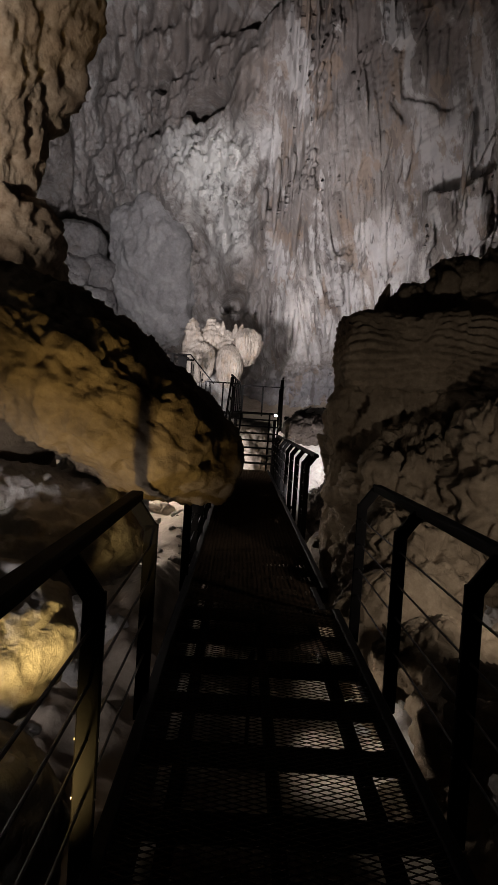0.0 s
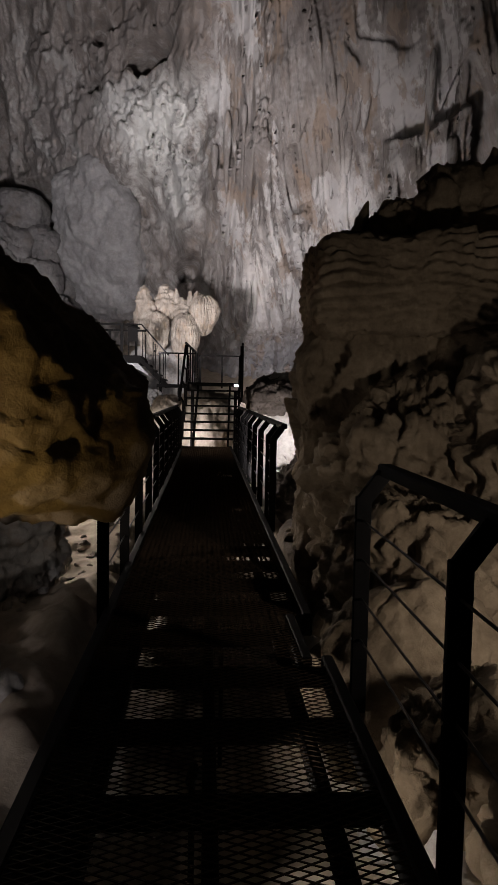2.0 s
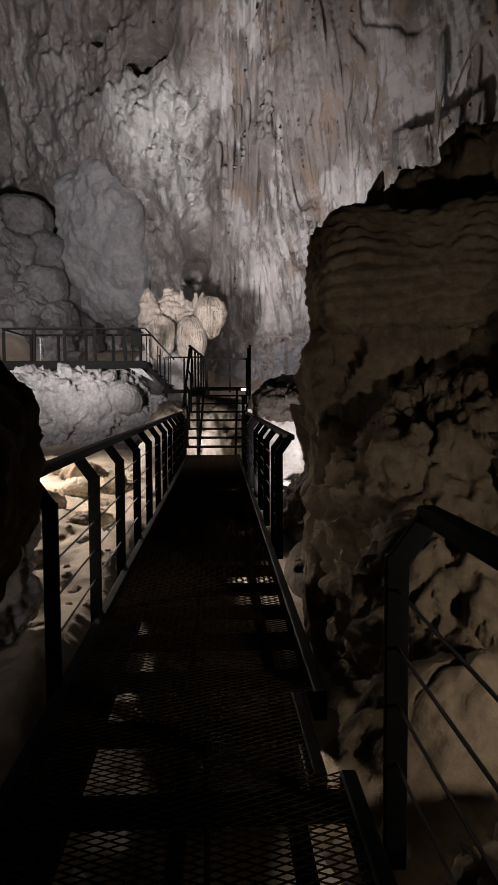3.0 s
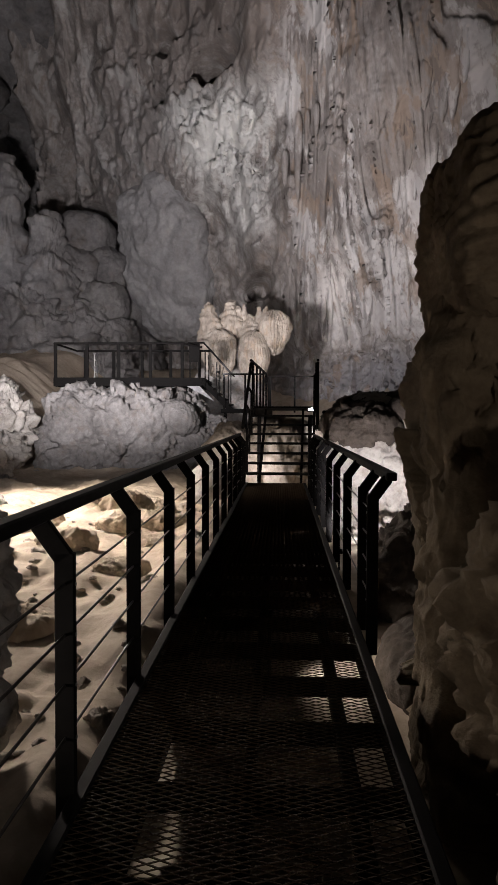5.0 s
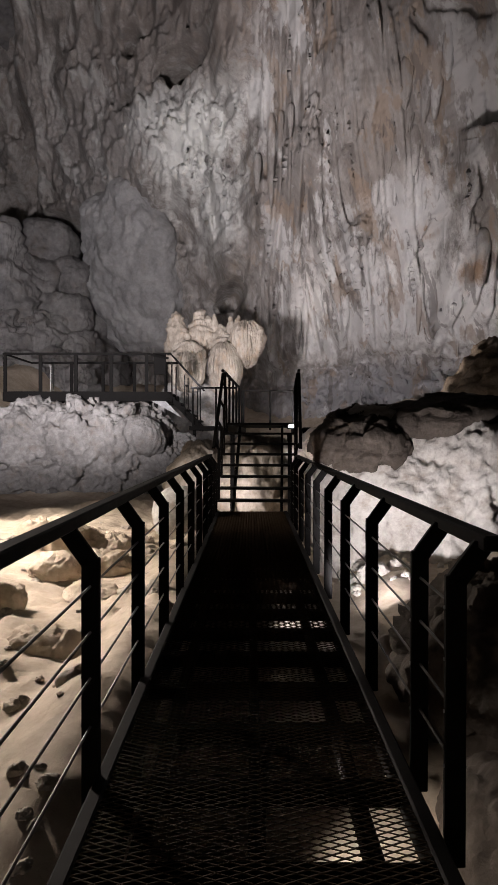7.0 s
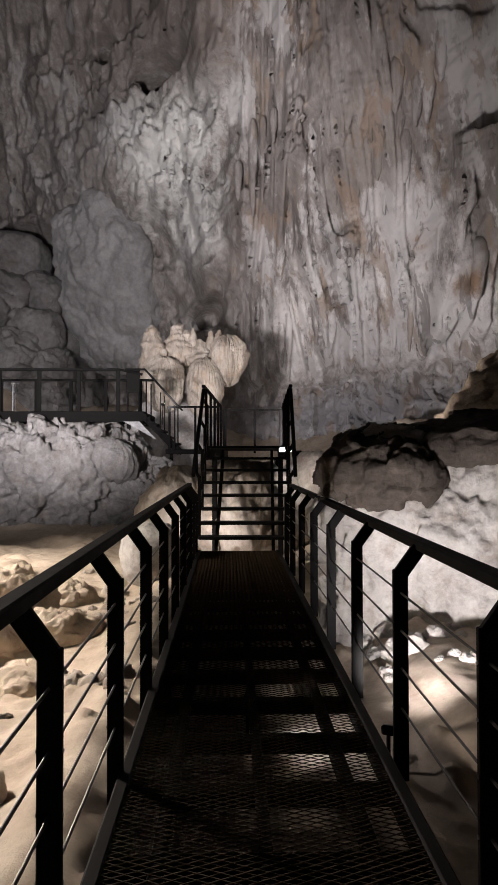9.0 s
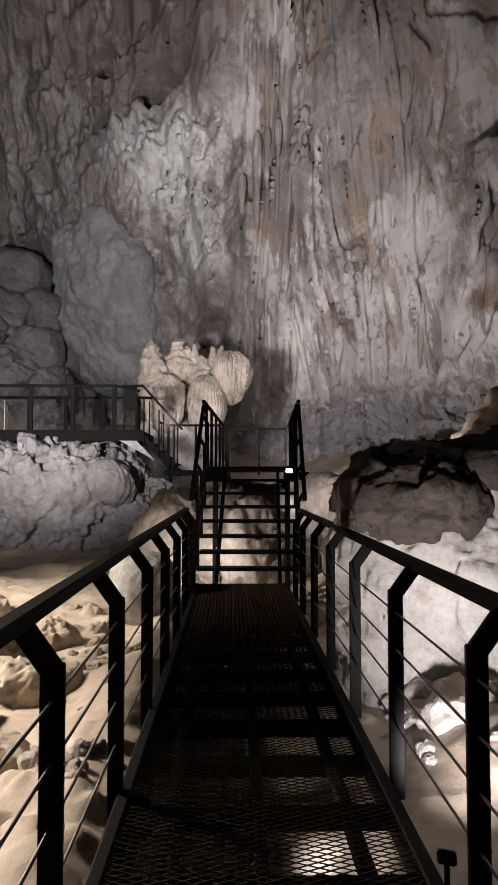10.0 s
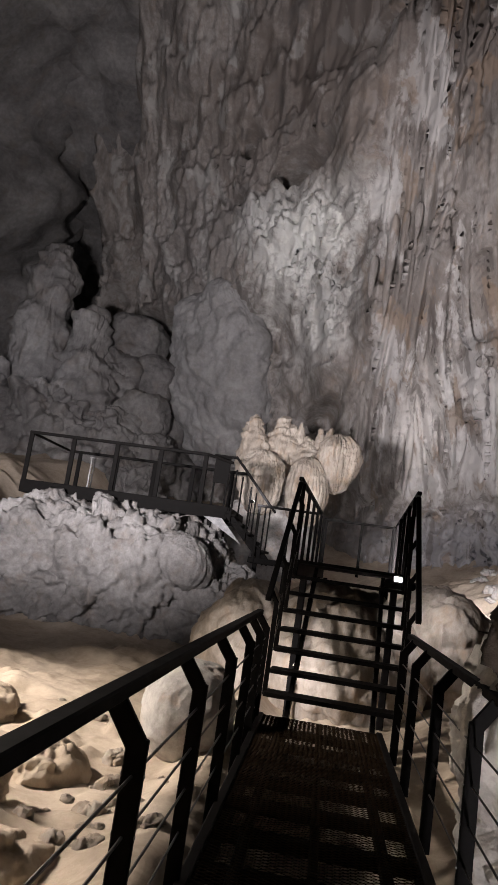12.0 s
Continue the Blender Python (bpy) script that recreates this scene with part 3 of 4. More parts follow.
A, B = np.concatenate(starts), np.concatenate(ends)
keep = ~((np.maximum(A[:, 0], B[:, 0]) > 0.50) & (A[:, 1] > NOTCH[0]) & (A[:, 1] < NOTCH[1]))
A, B = A[keep], B[keep]
side = np.stack([-(B - A)[:, 1], (B - A)[:, 0]], 1)
side = side / np.linalg.norm(side, axis=1)[:, None] * 0.0052
corner = []
for end in (A, B):
    for sx, zz in ((1, -0.008), (-1, -0.004), (-1, 0.0), (1, -0.004)):
        corner.append(np.concatenate([end + sx * side, np.full((len(end), 1), zz)], 1))
V = np.stack(corner, 1).reshape(-1, 3)
base = np.arange(len(A))[:, None] * 8
Q = np.concatenate([base + np.array([k, (k + 1) % 4, 4 + (k + 1) % 4, 4 + k]) for k in range(4)])
ob = new("deck_mesh", raw_mesh("deck_mesh", V, Q, GRATE, True))
ob.parent = walkway
tagged(ob, "dark expanded-metal deck", kind="stuff")


def post_shape(s):
    """A flat bar that bends outward near its top to carry the handrail."""
    bm = bmesh.new()
    beam(bm, (0, 0, -0.14), (0, 0, 0.872), 0.072, 0.03, (0, 1, 0))
    beam(bm, (0, 0, 0.848), (s * 0.092, 0, 0.975), 0.070, 0.03, (0, 1, 0))
    return mesh_of(bm, "post", STEEL)


POSTS = {-1: post_shape(-1), 1: post_shape(1)}
CABLE_Z = (0.76, 0.58, 0.40, 0.21)


RAIL = {-1: (0.645, 0.09, 1.005), 1: (0.69, 0.105, 0.99)}


def railing(s, posts, y0, y1, label):
    foot, out, top = RAIL[s]
    r = thing("railing", (s * foot, 0, 0), label, "railing", "railings along the walkway")
    for y in posts:
        ob = new("post", POSTS[s])
        ob.parent, ob.location = r, (0, y, 0)
    bm = bmesh.new()
    beam(bm, (s * out, y0, top), (s * out, y1, top), 0.066, 0.052)
    part("handrail", bm, STEEL, r)
    for z in CABLE_Z:
        bm = bmesh.new()
        rod(bm, (0, posts[0], z), (0, posts[-1], z), 0.0055, 6)
        part("cable", bm, CABLE, r, "thin tensioned steel cable")
        bolt = bmesh.new()
        for y in posts:
            rod(bolt, (-0.04, y, z), (0.04, y, z), 0.007, 6)
        tagged(part("cable_fixing", bolt, FIXING, r), kind="stuff")
    return r


railing(-1, [-2.5, -1.2, 0.12, 1.5], -3.6, 1.56, "black steel cable railing beside the overhanging boulder")
railing(-1, [4.16 + 1.157 * k for k in range(11)] + [16.6, 17.3], 4.10, 17.36, "long black steel cable railing above pale sand")
railing(1, [3.0 - 1.23 * k for k in range(5, -1, -1)], -3.6, 3.05, "black steel cable railing ending before the tall rock")
railing(1, [7.30] + [7.82 + 1.165 * k for k in range(8)] + [16.9], 7.22, 17.36, "black steel cable railing beside the white rock face")

# ---------------------------------------------------------------- stair, landing
RISE, RUN, STEPS = 0.2025, 0.26, 8
LAND_Z = RISE * STEPS
SKEW = -2.8
stair_at = Matrix.Translation((0.09, STAIR_Y, 0)) @ pose(0, 0, 0, 0, 0, SKEW)
stair = thing("staircase", stair_at, "open black steel staircase up to the landing", "staircase")
bm = bmesh.new()
add_box(bm, (0, 0, 0), (1.40, 0.27, 0.045), bevel=0.006)
tread_me = mesh_of(bm, "tread", STEEL)
for k in range(1, STEPS):
    ob = new("tread", tread_me)
    ob.parent, ob.location = stair, (0, (k - 0.5) * RUN, RISE * k - 0.0225)
for s in (-1, 1):
    bm = bmesh.new()
    beam(bm, (s * 0.44, 0.0, -0.10), (s * 0.44, RUN * STEPS, LAND_Z - 0.12), 0.05, 0.14)
    part("stringer", bm, STEEL, stair)
    bm = bmesh.new()
    beam(bm, (s * 0.44, -0.02, -0.5), (s * 0.44, -0.02, 0.0), 0.07, 0.07, (0, 1, 0))
    part("foot", bm, STEEL, stair)
    for k in (1, 3, 5, 7):
        y, z = (k - 0.5) * RUN, RISE * k
        bm = bmesh.new()
        beam(bm, (s * 0.70, y, z - 0.05), (s * 0.70, y, z + 0.92), 0.05, 0.028, (0, 1, 0))
        beam(bm, (s * 0.70, y, z + 0.90), (s * 0.77, y + 0.02, z + 1.02), 0.05, 0.028, (0, 1, 0))
        part("post", bm, STEEL, stair)
    bm = bmesh.new()
    beam(bm, (s * 0.78, 0, RISE * 0.5 + 1.03), (s * 0.78, RUN * 7.2, RISE * 7.7 + 1.07), 0.06, 0.05)
    part("handrail", bm, STEEL, stair)
    for z in (0.3, 0.6):
        bm = bmesh.new()
        rod(bm, (s * 0.70, 0.5 * RUN, RISE + z), (s * 0.70, 6.5 * RUN, RISE * 7 + z), 0.0055, 6)
        part("cable", bm, CABLE, stair)

L0, L1 = RUN * (STEPS - 1), 8.3
landing = thing("landing", stair_at, "raised black steel landing walkway with railings", "landing")
bm = bmesh.new()
add_box(bm, (0, (L0 + L1) / 2, LAND_Z - 0.02), (1.44, L1 - L0, 0.04), bevel=0.006)
part("deck", bm, STEEL, landing)
for s in (-1, 1):
    bm = bmesh.new()
    beam(bm, (s * 0.70, L0, LAND_Z - 0.13), (s * 0.70, L1, LAND_Z - 0.13), 0.06, 0.2)
    part("edge_beam", bm, STEEL, landing)
    end = L1 if s > 0 else L1 - 1.4
    for k in range(7 if s > 0 else 6):
        bm = bmesh.new()
        y = L0 + 0.1 + k * 1.1
        beam(bm, (s * 0.74, y, LAND_Z - 0.1), (s * 0.74, y, LAND_Z + 1.02), 0.05, 0.028, (0, 1, 0))
        part("post", bm, STEEL, landing)
    bm = bmesh.new()
    beam(bm, (s * 0.78, L0, LAND_Z + 1.07), (s * 0.78, end, LAND_Z + 1.07), 0.06, 0.05)
    part("handrail", bm, STEEL, landing)
    for y in (L0 + 0.3, 5.2, L1 - 0.3):
        bm = bmesh.new()
        beam(bm, (s * 0.6, y, -0.7), (s * 0.6, y, LAND_Z - 0.2), 0.09, 0.09, (0, 1, 0))
        part("leg", bm, STEEL, landing)
bm = bmesh.new()
beam(bm, (-0.78, L1 - 0.03, LAND_Z + 1.07), (0.78, L1 - 0.03, LAND_Z + 1.07), 0.06, 0.05)
part("end_rail", bm, STEEL, landing)
for x in (-0.74, 0.05, 0.74):
    bm = bmesh.new()
    beam(bm, (x, L1 - 0.03, LAND_Z - 0.1), (x, L1 - 0.03, LAND_Z + 1.06), 0.06, 0.028, (0, 1, 0))
    part("post", bm, STEEL, landing)

# link to the left, stair and viewing platform
LINK_Y = 25.2
link = thing("link_walkway", (0, 0, 0), "short black steel link walkway to the platform stair", "walkway")
bm = bmesh.new()
add_box(bm, (-1.1, LINK_Y, LAND_Z - 0.06), (1.3, 1.2, 0.12), bevel=0.008)
part("deck", bm, STEEL, link)
for x in (-1.65, -1.0):
    bm = bmesh.new()
    beam(bm, (x, LINK_Y - 0.6, LAND_Z - 0.1), (x, LINK_Y - 0.6, LAND_Z + 1.06), 0.06, 0.03, (0, 1, 0))
    part("post", bm, STEEL, link)
    bm = bmesh.new()
    beam(bm, (x, LINK_Y, -0.8), (x, LINK_Y, LAND_Z - 0.1), 0.09, 0.09, (0, 1, 0))
    part("leg", bm, STEEL, link)
bm = bmesh.new()
beam(bm, (-1.7, LINK_Y - 0.6, LAND_Z + 1.07), (-0.4, LINK_Y - 0.6, LAND_Z + 1.07), 0.06, 0.05)
part("handrail", bm, STEEL, link)

PLAT_Z, PX0, PX1, PY0, PY1 = 2.60, -7.05, -2.35, 24.9, 27.4
STAIR_X = -1.45
pstair = thing("platform_stair", (0, 0, 0), "short open black steel stair to the platform", "staircase")
N_P = 6
for k in range(1, N_P):
    bm = bmesh.new()
    add_box(bm, (STAIR_X - (k - 0.5) * 0.18, LINK_Y, LAND_Z + k * (PLAT_Z - LAND_Z) / N_P - 0.02), (0.23, 1.1, 0.05), bevel=0.005)
    part("tread", bm, STEEL, pstair)
for s in (-0.5, 0.5):
    bm = bmesh.new()
    beam(bm, (STAIR_X + 0.05, LINK_Y + s, LAND_Z - 0.1), (PX1, LINK_Y + s, PLAT_Z - 0.12), 0.05, 0.14)
    part("stringer", bm, STEEL, pstair)
    bm = bmesh.new()
    beam(bm, (STAIR_X + 0.05, LINK_Y + s * 1.1, LAND_Z + 1.05), (PX1 + 0.05, LINK_Y + s * 1.1, PLAT_Z + 1.07), 0.055, 0.05)
    part("handrail", bm, STEEL, pstair)
    for k in (0.4, 2.4, 4.4):
        x, z = STAIR_X - k * 0.18, LAND_Z + k * (PLAT_Z - LAND_Z) / N_P
        bm = bmesh.new()
        beam(bm, (x, LINK_Y + s * 1.1, z - 0.1), (x, LINK_Y + s * 1.1, z + 1.05), 0.07, 0.03, (1, 0, 0))
        part("post", bm, STEEL, pstair)

platform = thing("viewing_platform", (0, 0, 0), "black steel viewing platform resting on a large rock", "platform")
bm = bmesh.new()
add_box(bm, ((PX0 + PX1) / 2, (PY0 + PY1) / 2, PLAT_Z - 0.02), (PX1 - PX0, PY1 - PY0, 0.04), bevel=0.006)
part("deck", bm, STEEL, platform)
for y in (PY0, PY1):
    bm = bmesh.new()
    beam(bm, (PX0, y, PLAT_Z - 0.14), (PX1, y, PLAT_Z - 0.14), 0.07, 0.28)
    part("edge_beam", bm, STEEL, platform)
    bm = bmesh.new()
    beam(bm, (PX0, y, PLAT_Z + 1.07), (PX1 - (0.6 if y == PY0 else 0), y, PLAT_Z + 1.07), 0.075, 0.065)
    part("handrail", bm, STEEL, platform)
    for k in range(5):
        bm = bmesh.new()
        x = PX0 + 0.04 + k * (PX1 - PX0 - 0.68) / 4 + (0.25 if y == PY1 else 0)
        beam(bm, (x, y, PLAT_Z - 0.1), (x, y, PLAT_Z + 1.06), 0.10, 0.05, (0, 1, 0))
        part("post", bm, STEEL, platform)
for x in (PX0, PX1):
    bm = bmesh.new()
    beam(bm, (x, PY0, PLAT_Z - 0.14), (x, PY1, PLAT_Z - 0.14), 0.07, 0.28)
    part("edge_beam", bm, STEEL, platform)
bm = bmesh.new()
beam(bm, (PX0, PY0, PLAT_Z + 1.07), (PX0, PY1, PLAT_Z + 1.07), 0.055, 0.05)
part("handrail", bm, STEEL, platform)
bm = bmesh.new()
beam(bm, (PX1 - 0.6, PY0, PLAT_Z + 1.07), (PX1, LINK_Y - 0.55, PLAT_Z + 0.92), 0.075, 0.065)
part("handrail", bm, STEEL, platform)
for x in (PX0 + 0.4, PX1 - 0.4):
    for y in (PY0 + 0.2, PY1 - 0.2):
        bm = bmesh.new()
        beam(bm, (x, y, -0.6), (x, y, PLAT_Z - 0.2), 0.1, 0.1, (0, 1, 0))
        part("leg", bm, STEEL, platform)

# ---------------------------------------------------------------- rocks
rock("boulder", [
    dict(centre=(-1.15, 2.15, 1.55), radii=(0.98, 0.72, 0.40), turn=(0, 30, 8), n=300, seed=1, crag=0.10, block=0.07, amp=0.14, freq=1.5, crack=0.03, grain=0.05, boxy=2.2),
    dict(centre=(-2.2, 2.6, 1.60), radii=(0.95, 0.9, 0.62), n=180, seed=2, crag=0.14, amp=0.2, freq=0.9, crack=0.07),
], BROWN, "brown overhanging boulder wedge leaning out over the walkway", "boulder")
rock("rock_column", [
    dict(centre=(-2.42, 3.5, 4.6), radii=(0.66, 0.7, 1.55), n=220, seed=3, crag=0.07, amp=0.28, freq=1.1, crack=0.04, layer=0.1, layer_pitch=0.5, grain=0.05),
    dict(centre=(-2.40, 3.4, 2.2), radii=(0.62, 0.7, 0.95), n=180, seed=4, crag=0.08, amp=0.28, freq=1.2, crack=0.05, layer=0.08, grain=0.06),
    dict(centre=(-2.5, 3.6, 0.5), radii=(0.7, 0.7, 1.4), n=120, seed=5, amp=0.25, freq=1.2, crack=0.06),
], TAN, "tall tan limestone column rising beside the boulder", "rock column")
rock("white_rock", [
    dict(centre=(-1.6, 2.2, 0.66), radii=(0.78, 0.7, 0.40), n=190, seed=5, amp=0.2, freq=1.6, crack=0.06, grain=0.05, block=0.08),
], WHITE, "white floodlit limestone lump beneath the boulder", "rock")
rock("round_rock", [
    dict(centre=(-1.42, 0.95, 0.40), radii=(0.48, 0.45, 0.30), n=150, seed=6, amp=0.2, freq=1.8, crack=0.03, block=0.1),
], WHITE, "pale rounded limestone rock behind the cable railing", "rock")
rock("low_rock", [
    dict(centre=(-1.2, 0.45, -0.22), radii=(0.36, 0.5, 0.36), n=120, seed=8, amp=0.2, freq=1.8, crack=0.05),
], WHITE, "low yellowish limestone rock below the railing", "rock")
rock("tall_rock", [
    dict(centre=(2.26, 6.68, 2.32), radii=(1.29, 0.72, 0.44), turn=(0, 0, -3), n=340, seed=7, block=0.10, amp=0.10, freq=1.3, layer=0.09, layer_pitch=0.075, grain=0.05, boxy=9),
    dict(centre=(2.20, 6.76, 0.50), radii=(1.28, 0.62, 1.72), turn=(0, 0, -3), n=340, seed=27, block=0.16, amp=0.12, freq=1.2, layer=0.04, layer_pitch=0.16, grain=0.04, crag=0.06, boxy=7),
    dict(centre=(2.75, 6.15, 1.62), radii=(0.72, 0.35, 0.27), turn=(0, 6, -4), n=150, seed=28, block=0.12, amp=0.14, freq=1.4, layer=0.06, grain=0.04, boxy=4),
    dict(centre=(3.5, 7.0, 1.0), radii=(1.4, 1.0, 2.1), n=240, seed=8, block=0.06, amp=0.10, freq=0.8, crack=0.03, layer=0.04, layer_pitch=0.5, boxy=4.0),
    dict(centre=(1.85, 5.75, 0.3), radii=(0.85, 0.85, 1.05), n=230, seed=9, crag=0.015, block=0.15, amp=0.14, freq=1.3, crack=0.10, layer=0.05, grain=0.05),
    dict(centre=(2.8, 5.2, 0.8), radii=(0.9, 0.9, 1.1), n=180, seed=10, crag=0.015, block=0.15, amp=0.14, freq=1.2, crack=0.10, layer=0.05),
    dict(centre=(1.42, 4.55, -0.1), radii=(0.62, 0.75, 0.72), n=190, seed=11, crag=0.015, block=0.15, amp=0.142, freq=1.5, crack=0.10, layer=0.05, grain=0.05),
    dict(centre=(1.15, 3.68, -0.35), radii=(0.58, 0.30, 0.62), n=130, seed=12, crag=0.14, amp=0.2, freq=1.8, crack=0.08),
], BROWN, "tall dark layered limestone rock hemming in the walkway", "rock")
for k, (x, y, h, w) in enumerate([(1.44, 6.8, 0.19, 0.07), (1.58, 6.85, 0.11, 0.12), (1.86, 6.8, 0.15, 0.16), (2.05, 6.7, 0.22, 0.09), (2.36, 6.8, 0.26, 0.30), (2.62, 6.7, 0.20, 0.12), (2.9, 6.8, 0.36, 0.34), (3.4, 6.8, 0.38, 0.30)]):
    rock("rock_spike", [dict(centre=(x, y, 2.74 + 0.26 * (x - 1.0) + h * 0.35), radii=(w, w * 1.3, h * 1.55), turn=(9 * math.sin(k * 2.1), 14 * math.cos(k * 1.7), 37 * k), n=56, boxy=1.15 + 0.5 * (k % 3), seed=20 + k, amp=0.4, freq=3.1, block=0.25)], BROWN,
         "small jagged limestone spike on the tall rock", "rock spike", "spikes along the tall rock's crest")
rock("limestone_outcrop", [
    dict(centre=(2.62, 14.9, 0.15), radii=(1.5, 1.9, 1.50), turn=(0, 0, -20), n=360, seed=10, amp=0.07, freq=1.3, crack=0.02, grain=0.022, boxy=4.6, crag=0.012, block=0.035),
    dict(centre=(2.1, 17.2, 0.35), radii=(0.8, 0.8, 0.85), n=150, seed=12, amp=0.2, freq=1.2, crack=0.06),
], WHITE, "white floodlit limestone outcrop close beside the railing", "rock")
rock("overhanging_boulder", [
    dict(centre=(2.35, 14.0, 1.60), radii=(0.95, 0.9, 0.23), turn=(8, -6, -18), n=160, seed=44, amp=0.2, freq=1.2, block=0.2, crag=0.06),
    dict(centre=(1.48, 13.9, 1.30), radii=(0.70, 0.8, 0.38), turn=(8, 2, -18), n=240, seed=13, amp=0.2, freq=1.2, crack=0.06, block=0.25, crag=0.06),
], SHADED, "dark shaded overhanging boulder lying on the white outcrop", "boulder")
rock("sloping_rock", [
    dict(centre=(7.9, 22.5, 1.0), radii=(3.4, 2.6, 2.7), n=240, crag=0.03, seed=11, amp=0.12, freq=0.7, crack=0.04, boxy=2.2),
], TAN, "tan sloping rock bank rising beyond the outcrop", "rock")
for k, (x, y, z, rx, ry, rz) in enumerate([(1.32, 1.75, -0.42, 0.42, 0.55, 0.45), (1.75, 0.75, -0.40, 0.62, 0.60, 0.55), (1.22, 2.75, -0.40, 0.36, 0.48, 0.42), (1.12, 0.35, -0.62, 0.36, 0.45, 0.36)]):
    rock("side_rock", [dict(centre=(x, y, z), radii=(rx, ry, rz), turn=(12 * math.sin(3 * k), 10, 50 * k), n=150, seed=140 + k, amp=0.16, freq=1.5, crack=0.10, block=0.28, layer=0.06, layer_pitch=0.12, grain=0.05, boxy=3.0)], (BROWN, GREY)[k % 2],
         "angular fractured limestone rock beside the walkway's railing", "rock", "rocks beside the walkway's start")
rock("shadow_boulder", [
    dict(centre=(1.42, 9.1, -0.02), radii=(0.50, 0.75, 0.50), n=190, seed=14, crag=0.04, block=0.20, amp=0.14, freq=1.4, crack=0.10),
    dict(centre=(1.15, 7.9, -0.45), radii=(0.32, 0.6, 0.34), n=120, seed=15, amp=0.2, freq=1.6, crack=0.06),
], SHADED, "dark shaded boulder at the end of the railing", "boulder")
for k, (x, y, rx, ry, rz) in enumerate([(-1.85, 13.9, 0.55, 0.42, 0.26), (-2.5, 14.7, 0.5, 0.5, 0.3), (-2.2, 15.9, 0.62, 0.4, 0.26), (-2.6, 11.7, 0.5, 0.4, 0.2), (-2.3, 13.2, 0.4, 0.3, 0.18), (-1.75, 12.5, 0.35, 0.4, 0.16), (-3.1, 9.6, 0.5, 0.5, 0.2), (-1.7, 10.5, 0.4, 0.3, 0.17), (-3.6, 13.2, 0.6, 0.5, 0.24), (-3.4, 16.6, 0.7, 0.45, 0.25), (-2.0, 8.6, 0.45, 0.4, 0.2)]):
    z = float(ground_height([x], [y])[0])
    rock("sand_lump", [dict(centre=(x, y, z), radii=(0.8 * rx, 0.8 * ry, 0.85 * rz), turn=(0, 0, 47 * k), n=100, seed=160 + k, amp=0.35, freq=1.9, crack=0.06, block=0.25, crag=0.12, grain=0.08)], SAND,
         "sand-coated craggy limestone lump half buried in sand", "rock", "lumps in the sand")
for k, (x, y, z, rx, ry, rz) in enumerate([(-8.7, 24.6, 1.0, 1.0, 0.9, 0.95), (-8.1, 22.6, 0.3, 0.8, 0.7, 0.6), (-9.7, 25.6, 1.6, 1.2, 1.0, 0.9), (-7.5, 20.8, -0.1, 0.5, 0.5, 0.4), (-9.2, 22.4, 0.8, 0.7, 0.8, 0.7)]):
    rock("bank_rock", [dict(centre=(x, y, z), radii=(rx, ry, rz), turn=(0, 12, 61 * k), n=120, seed=180 + k, amp=0.2, freq=1.3, crack=0.08, block=0.28, layer=0.08, grain=0.05, boxy=2.6)], WHITE,
         "white floodlit limestone rock on the far bank", "rock", "rocks on the far bank")
rock("ragged_rock", [
    dict(centre=(-1.85, 6.3, 0.25), radii=(0.52, 0.6, 0.85), n=190, seed=33, crag=0.14, amp=0.22, freq=1.6, crack=0.12, grain=0.08),
], GREY, "ragged grey rock standing beyond the cable railing", "rock")
rock("platform_rock", [
    dict(centre=(-4.75, 25.7, 0.55), radii=(2.5, 2.05, 1.58), n=400, seed=16, block=0.15, amp=0.12, freq=0.7, crack=0.06, crag=0.05, grain=0.04, boxy=4.2),
    dict(centre=(-2.35, 24.8, 0.30), radii=(1.15, 1.2, 0.95), n=200, seed=17, crag=0.03, block=0.2, amp=0.12, freq=0.9, crack=0.10),
    dict(centre=(-2.95, 23.9, 1.35), radii=(0.62, 0.5, 0.42), turn=(0, 30, 0), n=120, seed=18, amp=0.14, freq=1.2, flute=0.08),
], WEATHERED, "big grey cracked rock carrying the viewing platform", "rock")
rock("stair_rubble", [
    dict(centre=(0.2, 20.7, 0.25), radii=(1.25, 1.2, 1.0), n=180, seed=19, amp=0.16, freq=0.9, crack=0.06),
    dict(centre=(1.6, 21.0, 0.6), radii=(0.8, 0.9, 0.85), n=140, seed=20, amp=0.18, freq=1.0, crack=0.06),
    dict(centre=(-1.2, 20.8, 0.25), radii=(0.7, 0.9, 0.9), n=140, seed=21, amp=0.18, freq=1.0, crack=0.06),
    dict(centre=(0.3, 23.2, 0.3), radii=(1.4, 1.4, 0.9), n=140, seed=22, amp=0.18, freq=0.9, crack=0.06),
], CREAM, "cream limestone rubble piled beneath the stairs and landing", "rock pile")
rock("low_boulder", [dict(centre=(-1.25, 16.9, 0.0), radii=(0.42, 0.5, 0.5), n=110, seed=23, amp=0.14, freq=1.2)], GREY, "smooth grey rounded boulder beside the railing", "boulder")
rock("mound", [
    dict(centre=(-2.1, 30.9, 1.3), radii=(1.7, 1.4, 2.2), n=200, seed=24, amp=0.14, freq=0.7, crack=0.06),
    dict(centre=(3.4, 31.5, 0.3), radii=(3.0, 2.0, 1.0), n=180, seed=25, amp=0.2, freq=0.7, crack=0.06, flute=0.05),
], GREY, "grey rubble mound at the foot of the great wall", "rock mound")


